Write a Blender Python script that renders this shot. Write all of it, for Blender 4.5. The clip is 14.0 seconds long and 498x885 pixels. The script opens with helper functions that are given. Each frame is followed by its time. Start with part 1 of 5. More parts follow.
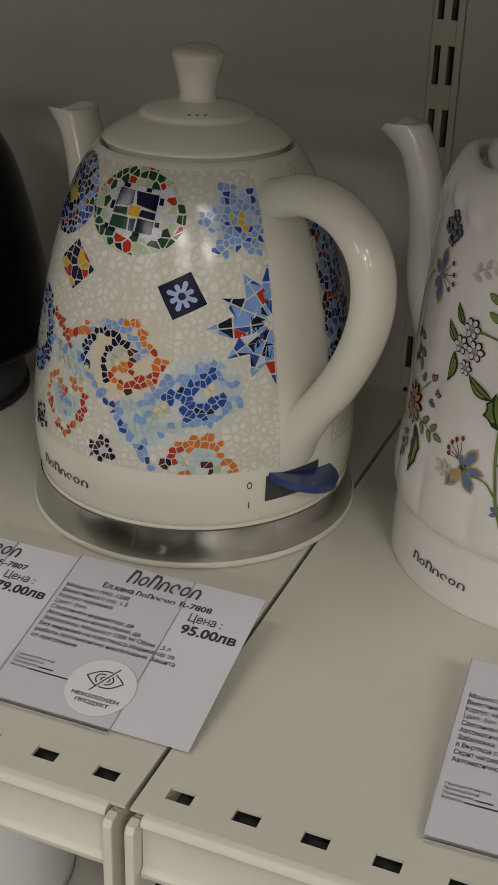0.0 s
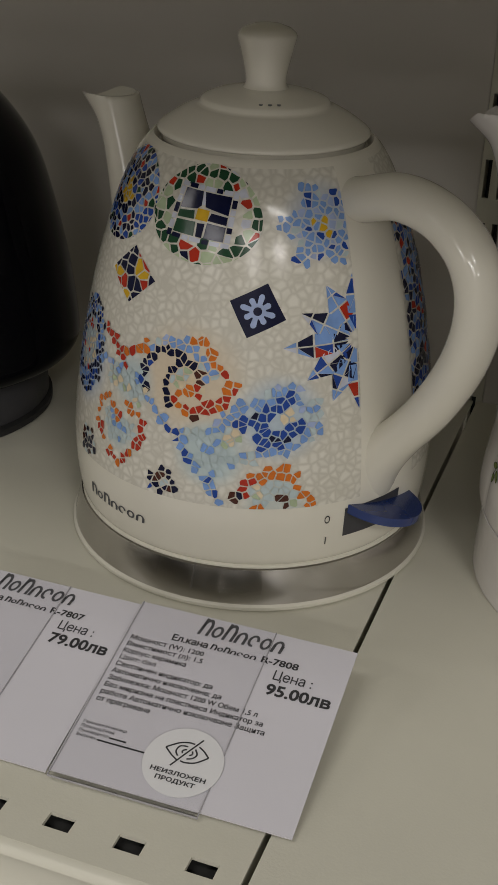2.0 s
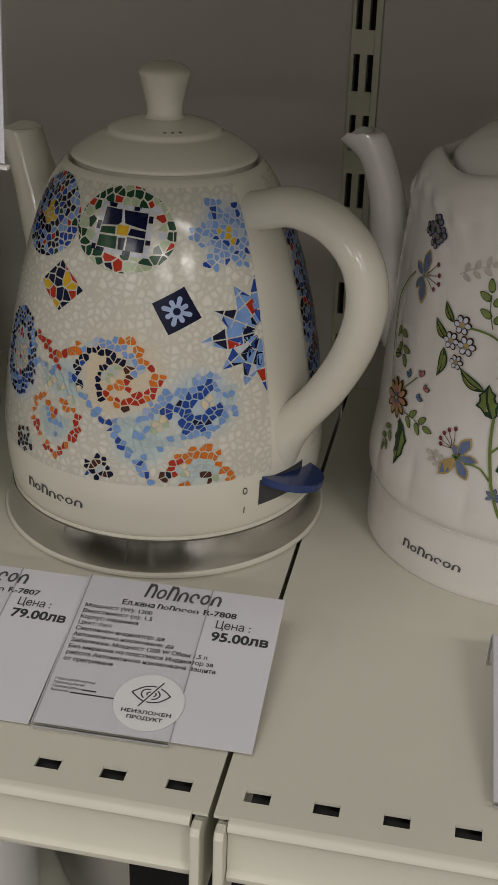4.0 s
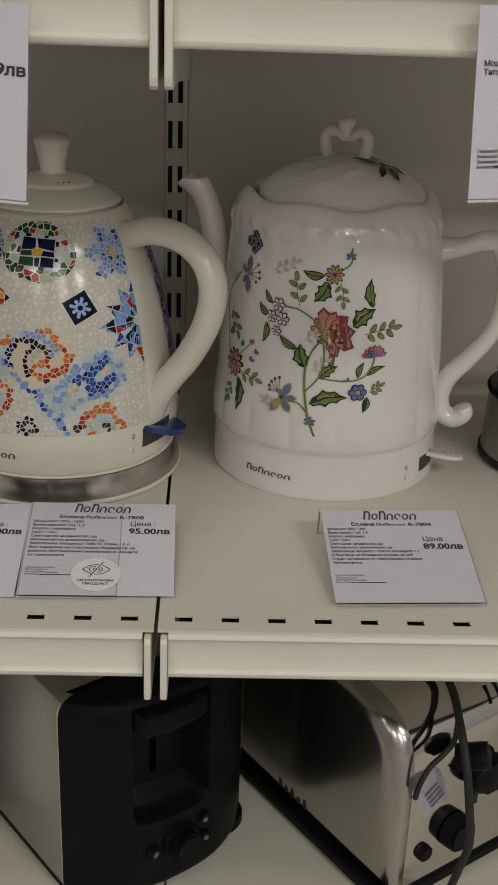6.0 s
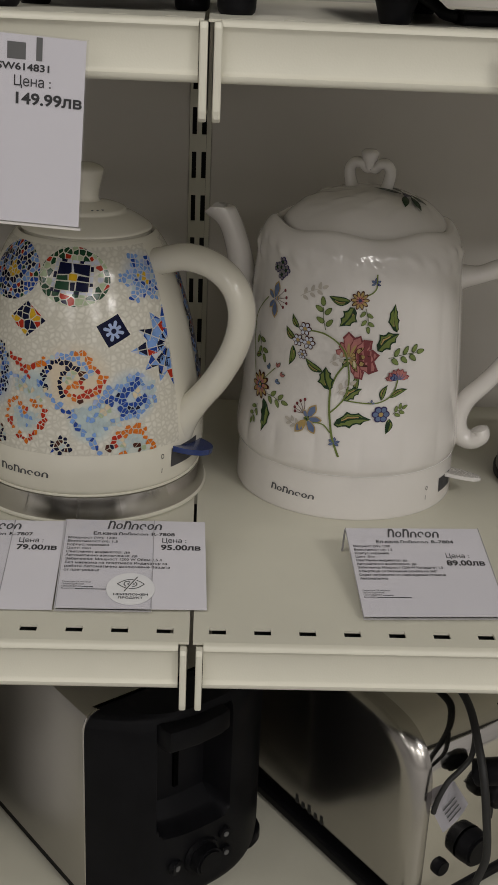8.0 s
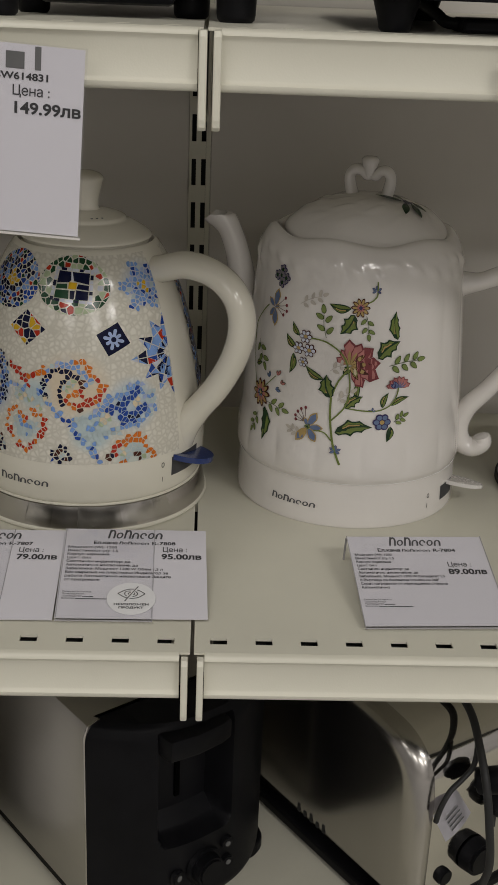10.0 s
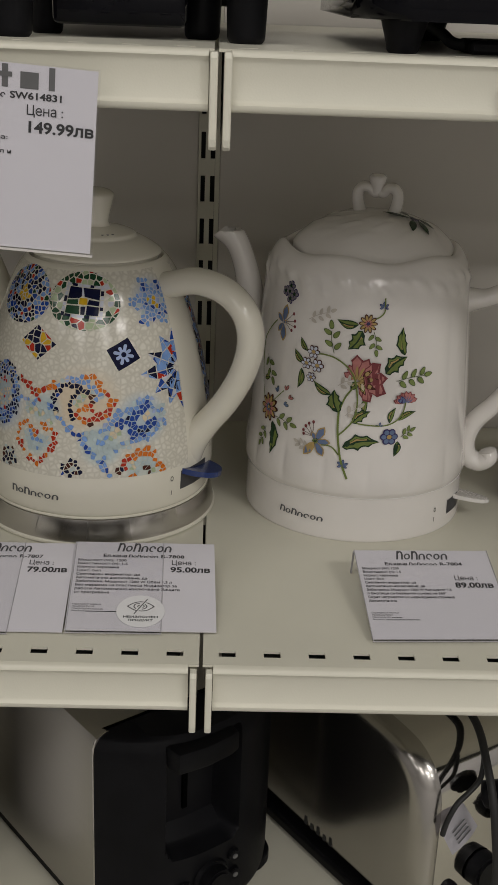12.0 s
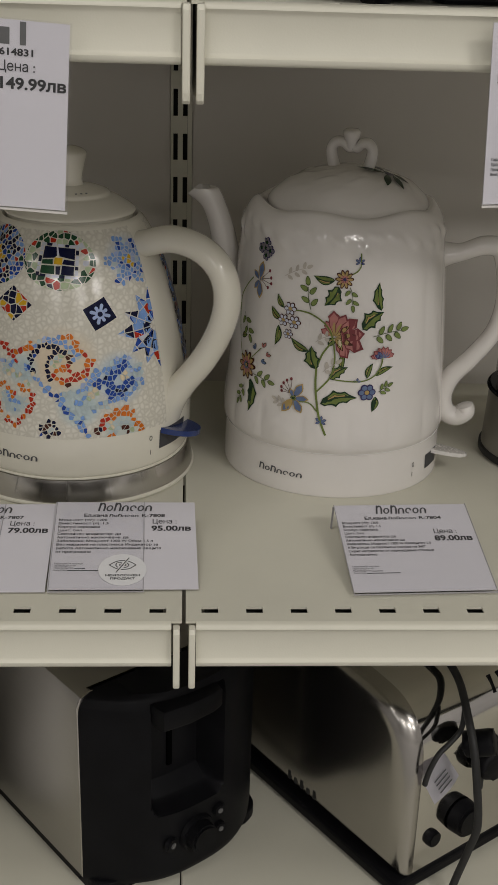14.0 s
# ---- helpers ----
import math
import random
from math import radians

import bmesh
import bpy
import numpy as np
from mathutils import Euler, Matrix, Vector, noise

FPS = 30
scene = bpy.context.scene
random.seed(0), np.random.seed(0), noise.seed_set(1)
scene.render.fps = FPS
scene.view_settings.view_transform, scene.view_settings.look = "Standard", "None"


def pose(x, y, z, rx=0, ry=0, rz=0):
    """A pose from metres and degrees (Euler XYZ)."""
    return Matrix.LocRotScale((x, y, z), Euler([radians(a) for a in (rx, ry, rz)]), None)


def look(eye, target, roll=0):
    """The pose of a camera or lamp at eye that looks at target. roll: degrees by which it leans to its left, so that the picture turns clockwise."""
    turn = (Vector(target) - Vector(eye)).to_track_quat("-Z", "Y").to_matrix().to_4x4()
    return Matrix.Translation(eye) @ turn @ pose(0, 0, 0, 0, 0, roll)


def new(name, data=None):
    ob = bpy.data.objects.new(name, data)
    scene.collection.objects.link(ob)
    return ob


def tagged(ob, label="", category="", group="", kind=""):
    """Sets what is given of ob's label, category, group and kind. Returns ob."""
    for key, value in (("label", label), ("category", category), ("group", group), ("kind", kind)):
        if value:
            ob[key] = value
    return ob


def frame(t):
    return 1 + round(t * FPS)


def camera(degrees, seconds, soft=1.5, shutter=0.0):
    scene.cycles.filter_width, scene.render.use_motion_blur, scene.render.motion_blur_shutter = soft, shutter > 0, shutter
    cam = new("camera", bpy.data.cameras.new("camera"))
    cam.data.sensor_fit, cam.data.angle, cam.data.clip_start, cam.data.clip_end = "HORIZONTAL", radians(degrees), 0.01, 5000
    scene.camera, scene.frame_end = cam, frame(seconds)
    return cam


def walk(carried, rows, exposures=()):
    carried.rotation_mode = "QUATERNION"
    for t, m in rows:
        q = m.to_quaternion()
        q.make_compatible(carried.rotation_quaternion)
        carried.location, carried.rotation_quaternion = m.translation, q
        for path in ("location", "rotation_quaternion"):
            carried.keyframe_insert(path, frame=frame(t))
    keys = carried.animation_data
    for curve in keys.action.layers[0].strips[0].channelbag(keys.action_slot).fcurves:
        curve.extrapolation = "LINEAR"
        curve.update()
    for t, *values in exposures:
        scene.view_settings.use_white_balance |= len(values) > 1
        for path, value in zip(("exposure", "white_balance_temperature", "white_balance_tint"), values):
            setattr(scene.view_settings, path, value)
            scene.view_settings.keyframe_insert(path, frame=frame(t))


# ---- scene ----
cam = camera(23.9, 14.0)

PATH = [
    (0, (0.168, -0.303, 1.332), (-0.493, 1.362, 0.443), 1.7),
    (0.5, (0.156, -0.298, 1.333), (-0.503, 1.372, 0.451), 1.7),
    (1, (0.138, -0.282, 1.33), (-0.51, 1.386, 0.436), 1.8),
    (1.5, (0.111, -0.267, 1.323), (-0.509, 1.406, 0.419), 2.0),
    (2, (0.093, -0.26, 1.325), (-0.497, 1.412, 0.399), 2.1),
    (2.5, (0.08, -0.259, 1.325), (-0.479, 1.426, 0.404), 2.1),
    (3, (0.073, -0.256, 1.323), (-0.415, 1.449, 0.399), 2.1),
    (3.2, (0.078, -0.262, 1.325), (-0.377, 1.456, 0.407), 2.0),
    (5.3, (0.049, -0.552, 1.375), (-0.025, 1.266, 0.543), 2.1),
    (5.5, (0.038, -0.579, 1.38), (0.02, 1.244, 0.558), 2.1),
    (6, (0.03, -0.596, 1.384), (0.096, 1.237, 0.587), 2.1),
    (6.5, (0.033, -0.606, 1.385), (0.131, 1.236, 0.61), 2.3),
    (7, (0.018, -0.619, 1.385), (0.117, 1.226, 0.62), 2.4),
    (7.5, (0.014, -0.625, 1.387), (0.104, 1.224, 0.631), 2.5),
    (8, (0.003, -0.621, 1.387), (0.084, 1.23, 0.636), 2.5),
    (10.5, (0.003, -0.617, 1.39), (0.083, 1.239, 0.649), 2.3),
    (11, (0.005, -0.62, 1.392), (0.084, 1.238, 0.657), 2.3),
    (11.5, (0.006, -0.624, 1.393), (0.081, 1.237, 0.665), 2.3),
    (12, (0.001, -0.624, 1.392), (0.07, 1.239, 0.668), 2.3),
    (12.5, (0.0, -0.622, 1.393), (0.067, 1.241, 0.667), 2.2),
    (13, (0.002, -0.626, 1.393), (0.075, 1.237, 0.669), 2.1),
    (13.5, (-0.001, -0.628, 1.392), (0.081, 1.231, 0.657), 2.0),
    (14, (-0.001, -0.627, 1.388), (0.11, 1.212, 0.609), 1.8),
]
walk(cam, [(t, look(eye, target, roll)) for t, eye, target, roll in PATH])

# ---------------------------------------------------------------- light
world = bpy.data.worlds.new("shop_air")
world.use_nodes = True
world.node_tree.nodes["Background"].inputs[0].default_value = (0.9, 0.95, 1.0, 1)
world.node_tree.nodes["Background"].inputs[1].default_value = 0.02
scene.world = world

LAMP_W, CEIL = 20.2, 3.0
LAMP_COL = (1.0, 0.963, 0.934)


def lamp(x, y, sx, sy, watts):
    data = bpy.data.lights.new("ceiling_panel_light", "AREA")
    data.shape, data.size, data.size_y, data.energy, data.color = "RECTANGLE", sx, sy, watts, LAMP_COL
    ob = new("ceiling_panel_light", data)
    ob.matrix_world = pose(x, y, CEIL - 0.03)
    return ob


for lx, ly, share in ((-2.9, -2.2, 0.65), (-0.5, -1.0, 0.6), (1.6, -2.1, 1.7), (3.9, -1.9, 0.6), (-3.4, -4.1, 0.5), (-1.4, -4.1, 1.1), (0.75, -4.1, 1.5), (2.9, -4.1, 1.5), (-1.5, -5.5, 0.6), (1.5, -5.5, 0.9)):
    lamp(lx, ly, 1.0, 0.42, LAMP_W * share)

# ---------------------------------------------------------------- materials


def nodes_of(name):
    m = bpy.data.materials.new(name)
    m.use_nodes = True
    nt = m.node_tree
    return m, nt, nt.nodes["Principled BSDF"]


def surface(name, col, rough=0.5, metal=0.0, var=0.08, scale=14.0, bump=0.0, bump_scale=400.0, coat=0.0, stretch=None, rough_var=0.1, spec=0.5):
    """A plain material with broad stains, fine grain, uneven gloss and fine relief."""
    m, nt, b = nodes_of(name)
    N, L = nt.nodes.new, nt.links.new
    tc = N("ShaderNodeTexCoord")
    mp = N("ShaderNodeMapping")
    if stretch:
        mp.inputs["Scale"].default_value = stretch
    L(tc.outputs["Object"], mp.inputs["Vector"])
    big, fine = N("ShaderNodeTexNoise"), N("ShaderNodeTexNoise")
    big.inputs["Scale"].default_value, big.inputs["Detail"].default_value = scale, 5
    fine.inputs["Scale"].default_value, fine.inputs["Detail"].default_value = bump_scale, 3
    L(mp.outputs[0], big.inputs["Vector"])
    L(mp.outputs[0], fine.inputs["Vector"])
    ramp = N("ShaderNodeValToRGB")
    ramp.color_ramp.elements[0].position, ramp.color_ramp.elements[1].position = 0.3, 0.72
    ramp.color_ramp.elements[0].color = (*[c * (1 - var) for c in col], 1)
    ramp.color_ramp.elements[1].color = (*[min(1, c * (1 + var * 0.5)) for c in col], 1)
    L(big.outputs[0], ramp.inputs[0])
    L(ramp.outputs[0], b.inputs["Base Color"])
    mr = N("ShaderNodeMapRange")
    mr.inputs["To Min"].default_value, mr.inputs["To Max"].default_value = max(0.02, rough - rough_var), min(1, rough + rough_var)
    mix = N("ShaderNodeMath")
    mix.operation = "ADD"
    half = N("ShaderNodeMath")
    half.operation, half.inputs[1].default_value = "MULTIPLY", 0.5
    L(big.outputs[0], mix.inputs[0])
    L(fine.outputs[0], mix.inputs[1])
    L(mix.outputs[0], half.inputs[0])
    L(half.outputs[0], mr.inputs[0])
    L(mr.outputs[0], b.inputs["Roughness"])
    b.inputs["Metallic"].default_value = metal
    b.inputs["Specular IOR Level"].default_value = spec
    b.inputs["Coat Weight"].default_value = coat
    b.inputs["Coat Roughness"].default_value = 0.06
    if bump:
        bp = N("ShaderNodeBump")
        bp.inputs["Strength"].default_value, bp.inputs["Distance"].default_value = 0.5, bump
        L(fine.outputs[0], bp.inputs["Height"])
        L(bp.outputs[0], b.inputs["Normal"])
    return m


def crackle(name):
    """Glazed cream ceramic printed with pale broken-tile cells."""
    m, nt, b = nodes_of(name)
    N, L = nt.nodes.new, nt.links.new
    tc = N("ShaderNodeTexCoord")
    warp = N("ShaderNodeTexNoise")
    warp.inputs["Scale"].default_value = 90
    add = N("ShaderNodeMixRGB")
    add.blend_type, add.inputs[0].default_value = "LINEAR_LIGHT", 0.0012
    L(tc.outputs["Object"], warp.inputs["Vector"])
    L(tc.outputs["Object"], add.inputs[1])
    L(warp.outputs["Color"], add.inputs[2])
    edge, cell = N("ShaderNodeTexVoronoi"), N("ShaderNodeTexVoronoi")
    edge.feature = "DISTANCE_TO_EDGE"
    for v in (edge, cell):
        v.inputs["Scale"].default_value = 250
        L(add.outputs[0], v.inputs["Vector"])
    tone = N("ShaderNodeValToRGB")
    tone.color_ramp.elements[0].color, tone.color_ramp.elements[1].color = (0.645, 0.622, 0.540, 1), (0.725, 0.70, 0.615, 1)
    L(cell.outputs["Color"], tone.inputs[0])
    line = N("ShaderNodeValToRGB")
    line.color_ramp.elements[0].position, line.color_ramp.elements[1].position = 0.03, 0.30
    L(edge.outputs["Distance"], line.inputs[0])
    mix = N("ShaderNodeMixRGB")
    mix.inputs[1].default_value = (0.560, 0.535, 0.455, 1)
    L(line.outputs[0], mix.inputs[0])
    L(tone.outputs[0], mix.inputs[2])
    # soft washes of tint printed under the bigger motifs: azimuth, height, reach, colour
    last = mix
    for az, z, reach, tint in ((-91, 0.1100, 0.030, (0.64, 0.53, 0.38)), (-63, 0.0960, 0.024, (0.42, 0.52, 0.60)), (-83, 0.0790, 0.020, (0.44, 0.55, 0.56)), (-95, 0.1270, 0.011, (0.46, 0.53, 0.60)),
                               (-111, 0.1030, 0.017, (0.46, 0.56, 0.58)), (-115, 0.0775, 0.013, (0.47, 0.56, 0.56)), (-138, 0.1000, 0.026, (0.40, 0.48, 0.60)), (-64, 0.0570, 0.017, (0.52, 0.57, 0.53)),
                               (-76, 0.0900, 0.009, (0.64, 0.53, 0.37)), (-47, 0.1770, 0.021, (0.48, 0.53, 0.60))):
        far, fade, wash = N("ShaderNodeVectorMath"), N("ShaderNodeMapRange"), N("ShaderNodeMixRGB")
        far.operation, fade.interpolation_type = "DISTANCE", "SMOOTHSTEP"
        rad = 0.088 - 0.00025 * (z - 0.06) * 1000
        far.inputs[1].default_value = (rad * math.cos(math.radians(az)), rad * math.sin(math.radians(az)), z)
        for i, val in zip((1, 2, 3, 4), (reach * 0.5, reach, 0.85, 0.0)):
            fade.inputs[i].default_value = val
        wash.inputs[2].default_value = (*tint, 1)
        L(add.outputs[0], far.inputs[0])
        L(far.outputs["Value"], fade.inputs[0])
        L(fade.outputs[0], wash.inputs[0])
        L(last.outputs[0], wash.inputs[1])
        last = wash
    L(last.outputs[0], b.inputs["Base Color"])
    b.inputs["Roughness"].default_value = 0.16
    b.inputs["Coat Weight"].default_value = 0.12
    b.inputs["Coat Roughness"].default_value = 0.05
    return m


def clear(name, gloss=0.07, tint=(0.97, 0.97, 0.97), rough=0.05):
    m, nt, b = nodes_of(name)
    N, L = nt.nodes.new, nt.links.new
    tr, gl, mx = N("ShaderNodeBsdfTransparent"), N("ShaderNodeBsdfGlossy"), N("ShaderNodeMixShader")
    tr.inputs[0].default_value = (*tint, 1)
    gl.inputs["Roughness"].default_value = rough
    mx.inputs[0].default_value = gloss
    L(tr.outputs[0], mx.inputs[1])
    L(gl.outputs[0], mx.inputs[2])
    L(mx.outputs[0], nt.nodes["Material Output"].inputs[0])
    return m


def glaze(name, col, rough=0.14):
    return surface(name, col, rough, var=0.16, scale=160, coat=0.0, spec=0.25, rough_var=0.03)


CREAM_STEEL = surface("cream_powder_coat", (0.63, 0.612, 0.51), 0.42, var=0.07, scale=7, bump=0.00012, bump_scale=900)
PANEL = surface("cream_back_panel", (0.63, 0.598, 0.55), 0.55, var=0.06, scale=4, bump=0.0001, bump_scale=700)
# near-black colour that stands in for the shade inside slots and gaps
GAP_SHADE = surface("gap_shade", (0.03, 0.03, 0.028), 0.8)
CERAMIC = surface("glazed_cream_ceramic", (0.70, 0.672, 0.575), 0.17, var=0.03, scale=20, coat=0.12, rough_var=0.03)
CERAMIC_W = surface("glazed_white_ceramic", (0.70, 0.67, 0.632), 0.13, var=0.03, scale=20, coat=0.2, rough_var=0.03, bump=0.0009, bump_scale=55)
PLASTIC_CREAM = surface("cream_plastic", (0.67, 0.648, 0.55), 0.3, var=0.03, scale=20)
CRACKLE = crackle("crackle_mosaic_ceramic")
POLISHED = surface("polished_steel", (0.62, 0.60, 0.58), 0.17, 1.0, var=0.05, scale=30, rough_var=0.04)
BAND_STEEL, _nt, _b = nodes_of("circular_brushed_steel")
_b.inputs["Base Color"].default_value, _b.inputs["Metallic"].default_value = (0.56, 0.54, 0.52, 1), 1.0
_b.inputs["Roughness"].default_value, _b.inputs["Anisotropic"].default_value, _b.inputs["Anisotropic Rotation"].default_value = 0.26, 0.9, 0.25
_tan, _grain, _bump = _nt.nodes.new("ShaderNodeTangent"), _nt.nodes.new("ShaderNodeTexNoise"), _nt.nodes.new("ShaderNodeMapRange")
_tan.direction_type, _tan.axis = "RADIAL", "Z"
_grain.inputs["Scale"].default_value, _bump.inputs["To Min"].default_value, _bump.inputs["To Max"].default_value = 12, 0.10, 0.14
_nt.links.new(_grain.outputs[0], _bump.inputs[0])
_nt.links.new(_bump.outputs[0], _b.inputs["Roughness"])
_nt.links.new(_tan.outputs[0], _b.inputs["Tangent"])
SIDE_STEEL = surface("satin_steel", (0.46, 0.44, 0.41), 0.22, 1.0, var=0.10, scale=12, rough_var=0.05)
BRUSHED = surface("brushed_steel", (0.42, 0.405, 0.38), 0.36, 1.0, var=0.05, scale=9, bump=0.00004, bump_scale=300, stretch=(1, 0.06, 1))
CHROME = surface("chrome", (0.68, 0.66, 0.63), 0.08, 1.0, var=0.04, scale=25, rough_var=0.03)
BLACK_MATT = surface("black_matt_plastic", (0.0060, 0.0060, 0.0072), 0.45, spec=0.11, var=0.25, scale=40, bump=0.0001, bump_scale=1500)
BLACK_GLOSS = surface("black_glossy_plastic", (0.003, 0.003, 0.0045), 0.06, spec=0.14, var=0.2, scale=30, coat=0.0, rough_var=0.04)
RECESS = surface("dark_grey_recess", (0.045, 0.045, 0.05), 0.5, var=0.1, scale=60)
DEEP = surface("deep_black_gap", (0.0015, 0.0015, 0.0015), 0.9, spec=0.0)
RUBBER = surface("black_rubber", (0.014, 0.014, 0.014), 0.6, var=0.2, scale=60)
GREY_PLASTIC = surface("grey_plastic", (0.12, 0.12, 0.12), 0.35, var=0.1, scale=40)
WHITE_PLASTIC = surface("white_plastic", (0.72, 0.71, 0.69), 0.3, var=0.03)
BLUE_PLASTIC = surface("blue_plastic", (0.012, 0.032, 0.14), 0.24, var=0.1, scale=60, coat=0.3)
FROSTED = surface("frosted_clear_plastic", (0.62, 0.60, 0.57), 0.25, var=0.04)
PAPER = surface("white_card_paper", (0.62, 0.605, 0.64), 0.6, var=0.025, scale=12, bump=0.00005, bump_scale=1200)
STICKER = surface("white_sticker", (0.70, 0.70, 0.70), 0.45, var=0.02)
INK = surface("black_ink", (0.03, 0.03, 0.032), 0.6, var=0.1, scale=300)
INK_SOFT = surface("grey_ink", (0.075, 0.075, 0.08), 0.6, var=0.1, scale=300)
CUT_EDGE = surface("cut_plastic_edge", (0.38, 0.372, 0.385), 0.2, var=0.15, scale=90)
SLEEVE = clear("clear_plastic_sleeve", 0.025, (0.994, 0.994, 0.996))
SMOKED = clear("smoked_glass", 0.10, (0.80, 0.79, 0.77), 0.03)
WALL = surface("painted_shop_wall", (0.54, 0.53, 0.52), 0.8, var=0.08, scale=1.5)
FLOOR_MAT = surface("grey_shop_floor", (0.40, 0.39, 0.38), 0.35, var=0.12, scale=2)
CEILING_MAT = surface("white_ceiling", (0.62, 0.62, 0.6), 0.9, var=0.05, scale=2)

INKS = {
    "navy": glaze("navy_glaze", (0.005, 0.007, 0.032)),
    "blue": glaze("cobalt_glaze", (0.018, 0.062, 0.30)),
    "lblue": glaze("light_blue_glaze", (0.19, 0.33, 0.64)),
    "pale": glaze("pale_blue_glaze", (0.47, 0.56, 0.57)),
    "red": glaze("red_glaze", (0.42, 0.03, 0.012)),
    "orange": glaze("orange_glaze", (0.62, 0.16, 0.016)),
    "yellow": glaze("yellow_glaze", (0.62, 0.38, 0.02)),
    "green": glaze("dark_green_glaze", (0.014, 0.06, 0.026)),
    "lgreen": glaze("pale_green_glaze", (0.42, 0.50, 0.32)),
    "cream": glaze("peach_glaze", (0.68, 0.57, 0.39)),
    "brown": glaze("brown_glaze", (0.07, 0.022, 0.014)),
    "white": glaze("lilac_white_glaze", (0.56, 0.58, 0.66)),
    "lilac": glaze("lilac_blue_glaze", (0.36, 0.44, 0.66)),
    "leaf": glaze("leaf_green_print", (0.150, 0.195, 0.050)),
    "leafdark": glaze("dark_leaf_print", (0.016, 0.042, 0.018)),
    "pink": glaze("pink_petal_print", (0.42, 0.17, 0.155)),
    "rose": glaze("dark_rose_print", (0.19, 0.045, 0.05)),
    "petalblue": glaze("blue_petal_print", (0.12, 0.165, 0.28)),
    "purple": glaze("violet_petal_print", (0.045, 0.035, 0.11)),
    "ochre": glaze("ochre_print", (0.40, 0.285, 0.11)),
    "dusk": glaze("dusky_petal_print", (0.20, 0.185, 0.20)),
    "sprig": glaze("sprig_leaf_print", (0.190, 0.245, 0.075)),
    "olive": glaze("olive_line_print", (0.065, 0.095, 0.028)),
    "grey": glaze("grey_leaf_print", (0.50, 0.46, 0.40)),
}

# ---------------------------------------------------------------- builders


def part(name, bm, material, parent=None, label="", smooth=None, kind=""):
    """Links a bmesh as one mesh object under a thing or part."""
    me = bpy.data.meshes.new(name)
    bmesh.ops.recalc_face_normals(bm, faces=bm.faces)
    bm.to_mesh(me)
    bm.free()
    for mt in material if isinstance(material, (list, tuple)) else [material]:
        me.materials.append(mt)
    ob = new(name, me)
    ob.parent = parent
    if smooth is not None:
        me.polygons.foreach_set("use_smooth", [True] * len(me.polygons))
        me.set_sharp_from_angle(angle=radians(smooth))
    return tagged(ob, label=label, kind=kind)


def thing(name, m, label, category, group="", kind=""):
    ob = new(name)
    ob.matrix_world = m
    ob.empty_display_size = 0.05
    return tagged(ob, label, category, group, kind)


def add_box(bm, x0, x1, y0, y1, z0, z1, bevel=0.0, seg=2, m=None):
    r = bmesh.ops.create_cube(bm, size=1)
    mat = Matrix.Translation(((x0 + x1) / 2, (y0 + y1) / 2, (z0 + z1) / 2)) @ Matrix.Diagonal((x1 - x0, y1 - y0, z1 - z0, 1))
    bmesh.ops.transform(bm, matrix=(m or Matrix()) @ mat, verts=r["verts"])
    if bevel:
        es = list({e for v in r["verts"] for e in v.link_edges})
        bmesh.ops.bevel(bm, geom=es, offset=bevel, segments=seg, profile=0.5, affect="EDGES")
    return bm


def box(*a, **k):
    return add_box(bmesh.new(), *a, **k)


def smooth_profile(pts, n=8):
    """Catmull-Rom through (z, r) points."""
    out = []
    for i in range(len(pts) - 1):
        p = [pts[max(0, i - 1)], pts[i], pts[i + 1], pts[min(len(pts) - 1, i + 2)]]
        for k in range(n):
            t = k / n
            out.append(tuple(0.5 * (2 * p[1][c] + (p[2][c] - p[0][c]) * t + (2 * p[0][c] - 5 * p[1][c] + 4 * p[2][c] - p[3][c]) * t * t
                                    + (3 * p[1][c] - p[0][c] - 3 * p[2][c] + p[3][c]) * t ** 3) for c in (0, 1)))
    out.append(tuple(pts[-1]))
    return out


def revolve(rows, seg=96, a0=0.0, a1=360.0, wave=None, closed_ends=True):
    """Rows of (r, z), turned about z. wave(a, r, z) may shift (r, z)."""
    bm = bmesh.new()
    full = a1 - a0 >= 359.9
    grid = []
    for r, z in rows:
        ring = []
        for i in range(seg if full else seg + 1):
            a = radians(a0 + (a1 - a0) * i / seg)
            rr, zz = wave(a, r, z) if wave else (r, z)
            ring.append(bm.verts.new((rr * math.cos(a), rr * math.sin(a), zz)))
        grid.append(ring)
    n = len(grid[0])
    for j in range(len(grid) - 1):
        for i in range(n if full else n - 1):
            k = (i + 1) % n
            bm.faces.new((grid[j][i], grid[j][k], grid[j + 1][k], grid[j + 1][i]))
    if full and closed_ends:
        for ring in (grid[0], grid[-1]):
            if ring[0].co.xy.length > 1e-6:
                bm.faces.new(ring)
    bmesh.ops.remove_doubles(bm, verts=bm.verts, dist=1e-7)
    return bm


def catmull3(pts, n=10):
    out = []
    P = [Vector(p) for p in pts]
    for i in range(len(P) - 1):
        a, b, c, d = P[max(0, i - 1)], P[i], P[i + 1], P[min(len(P) - 1, i + 2)]
        for k in range(n):
            t = k / n
            out.append(0.5 * (2 * b + (c - a) * t + (2 * a - 5 * b + 4 * c - d) * t * t + (3 * b - a - 3 * c + d) * t ** 3))
    out.append(P[-1])
    return out


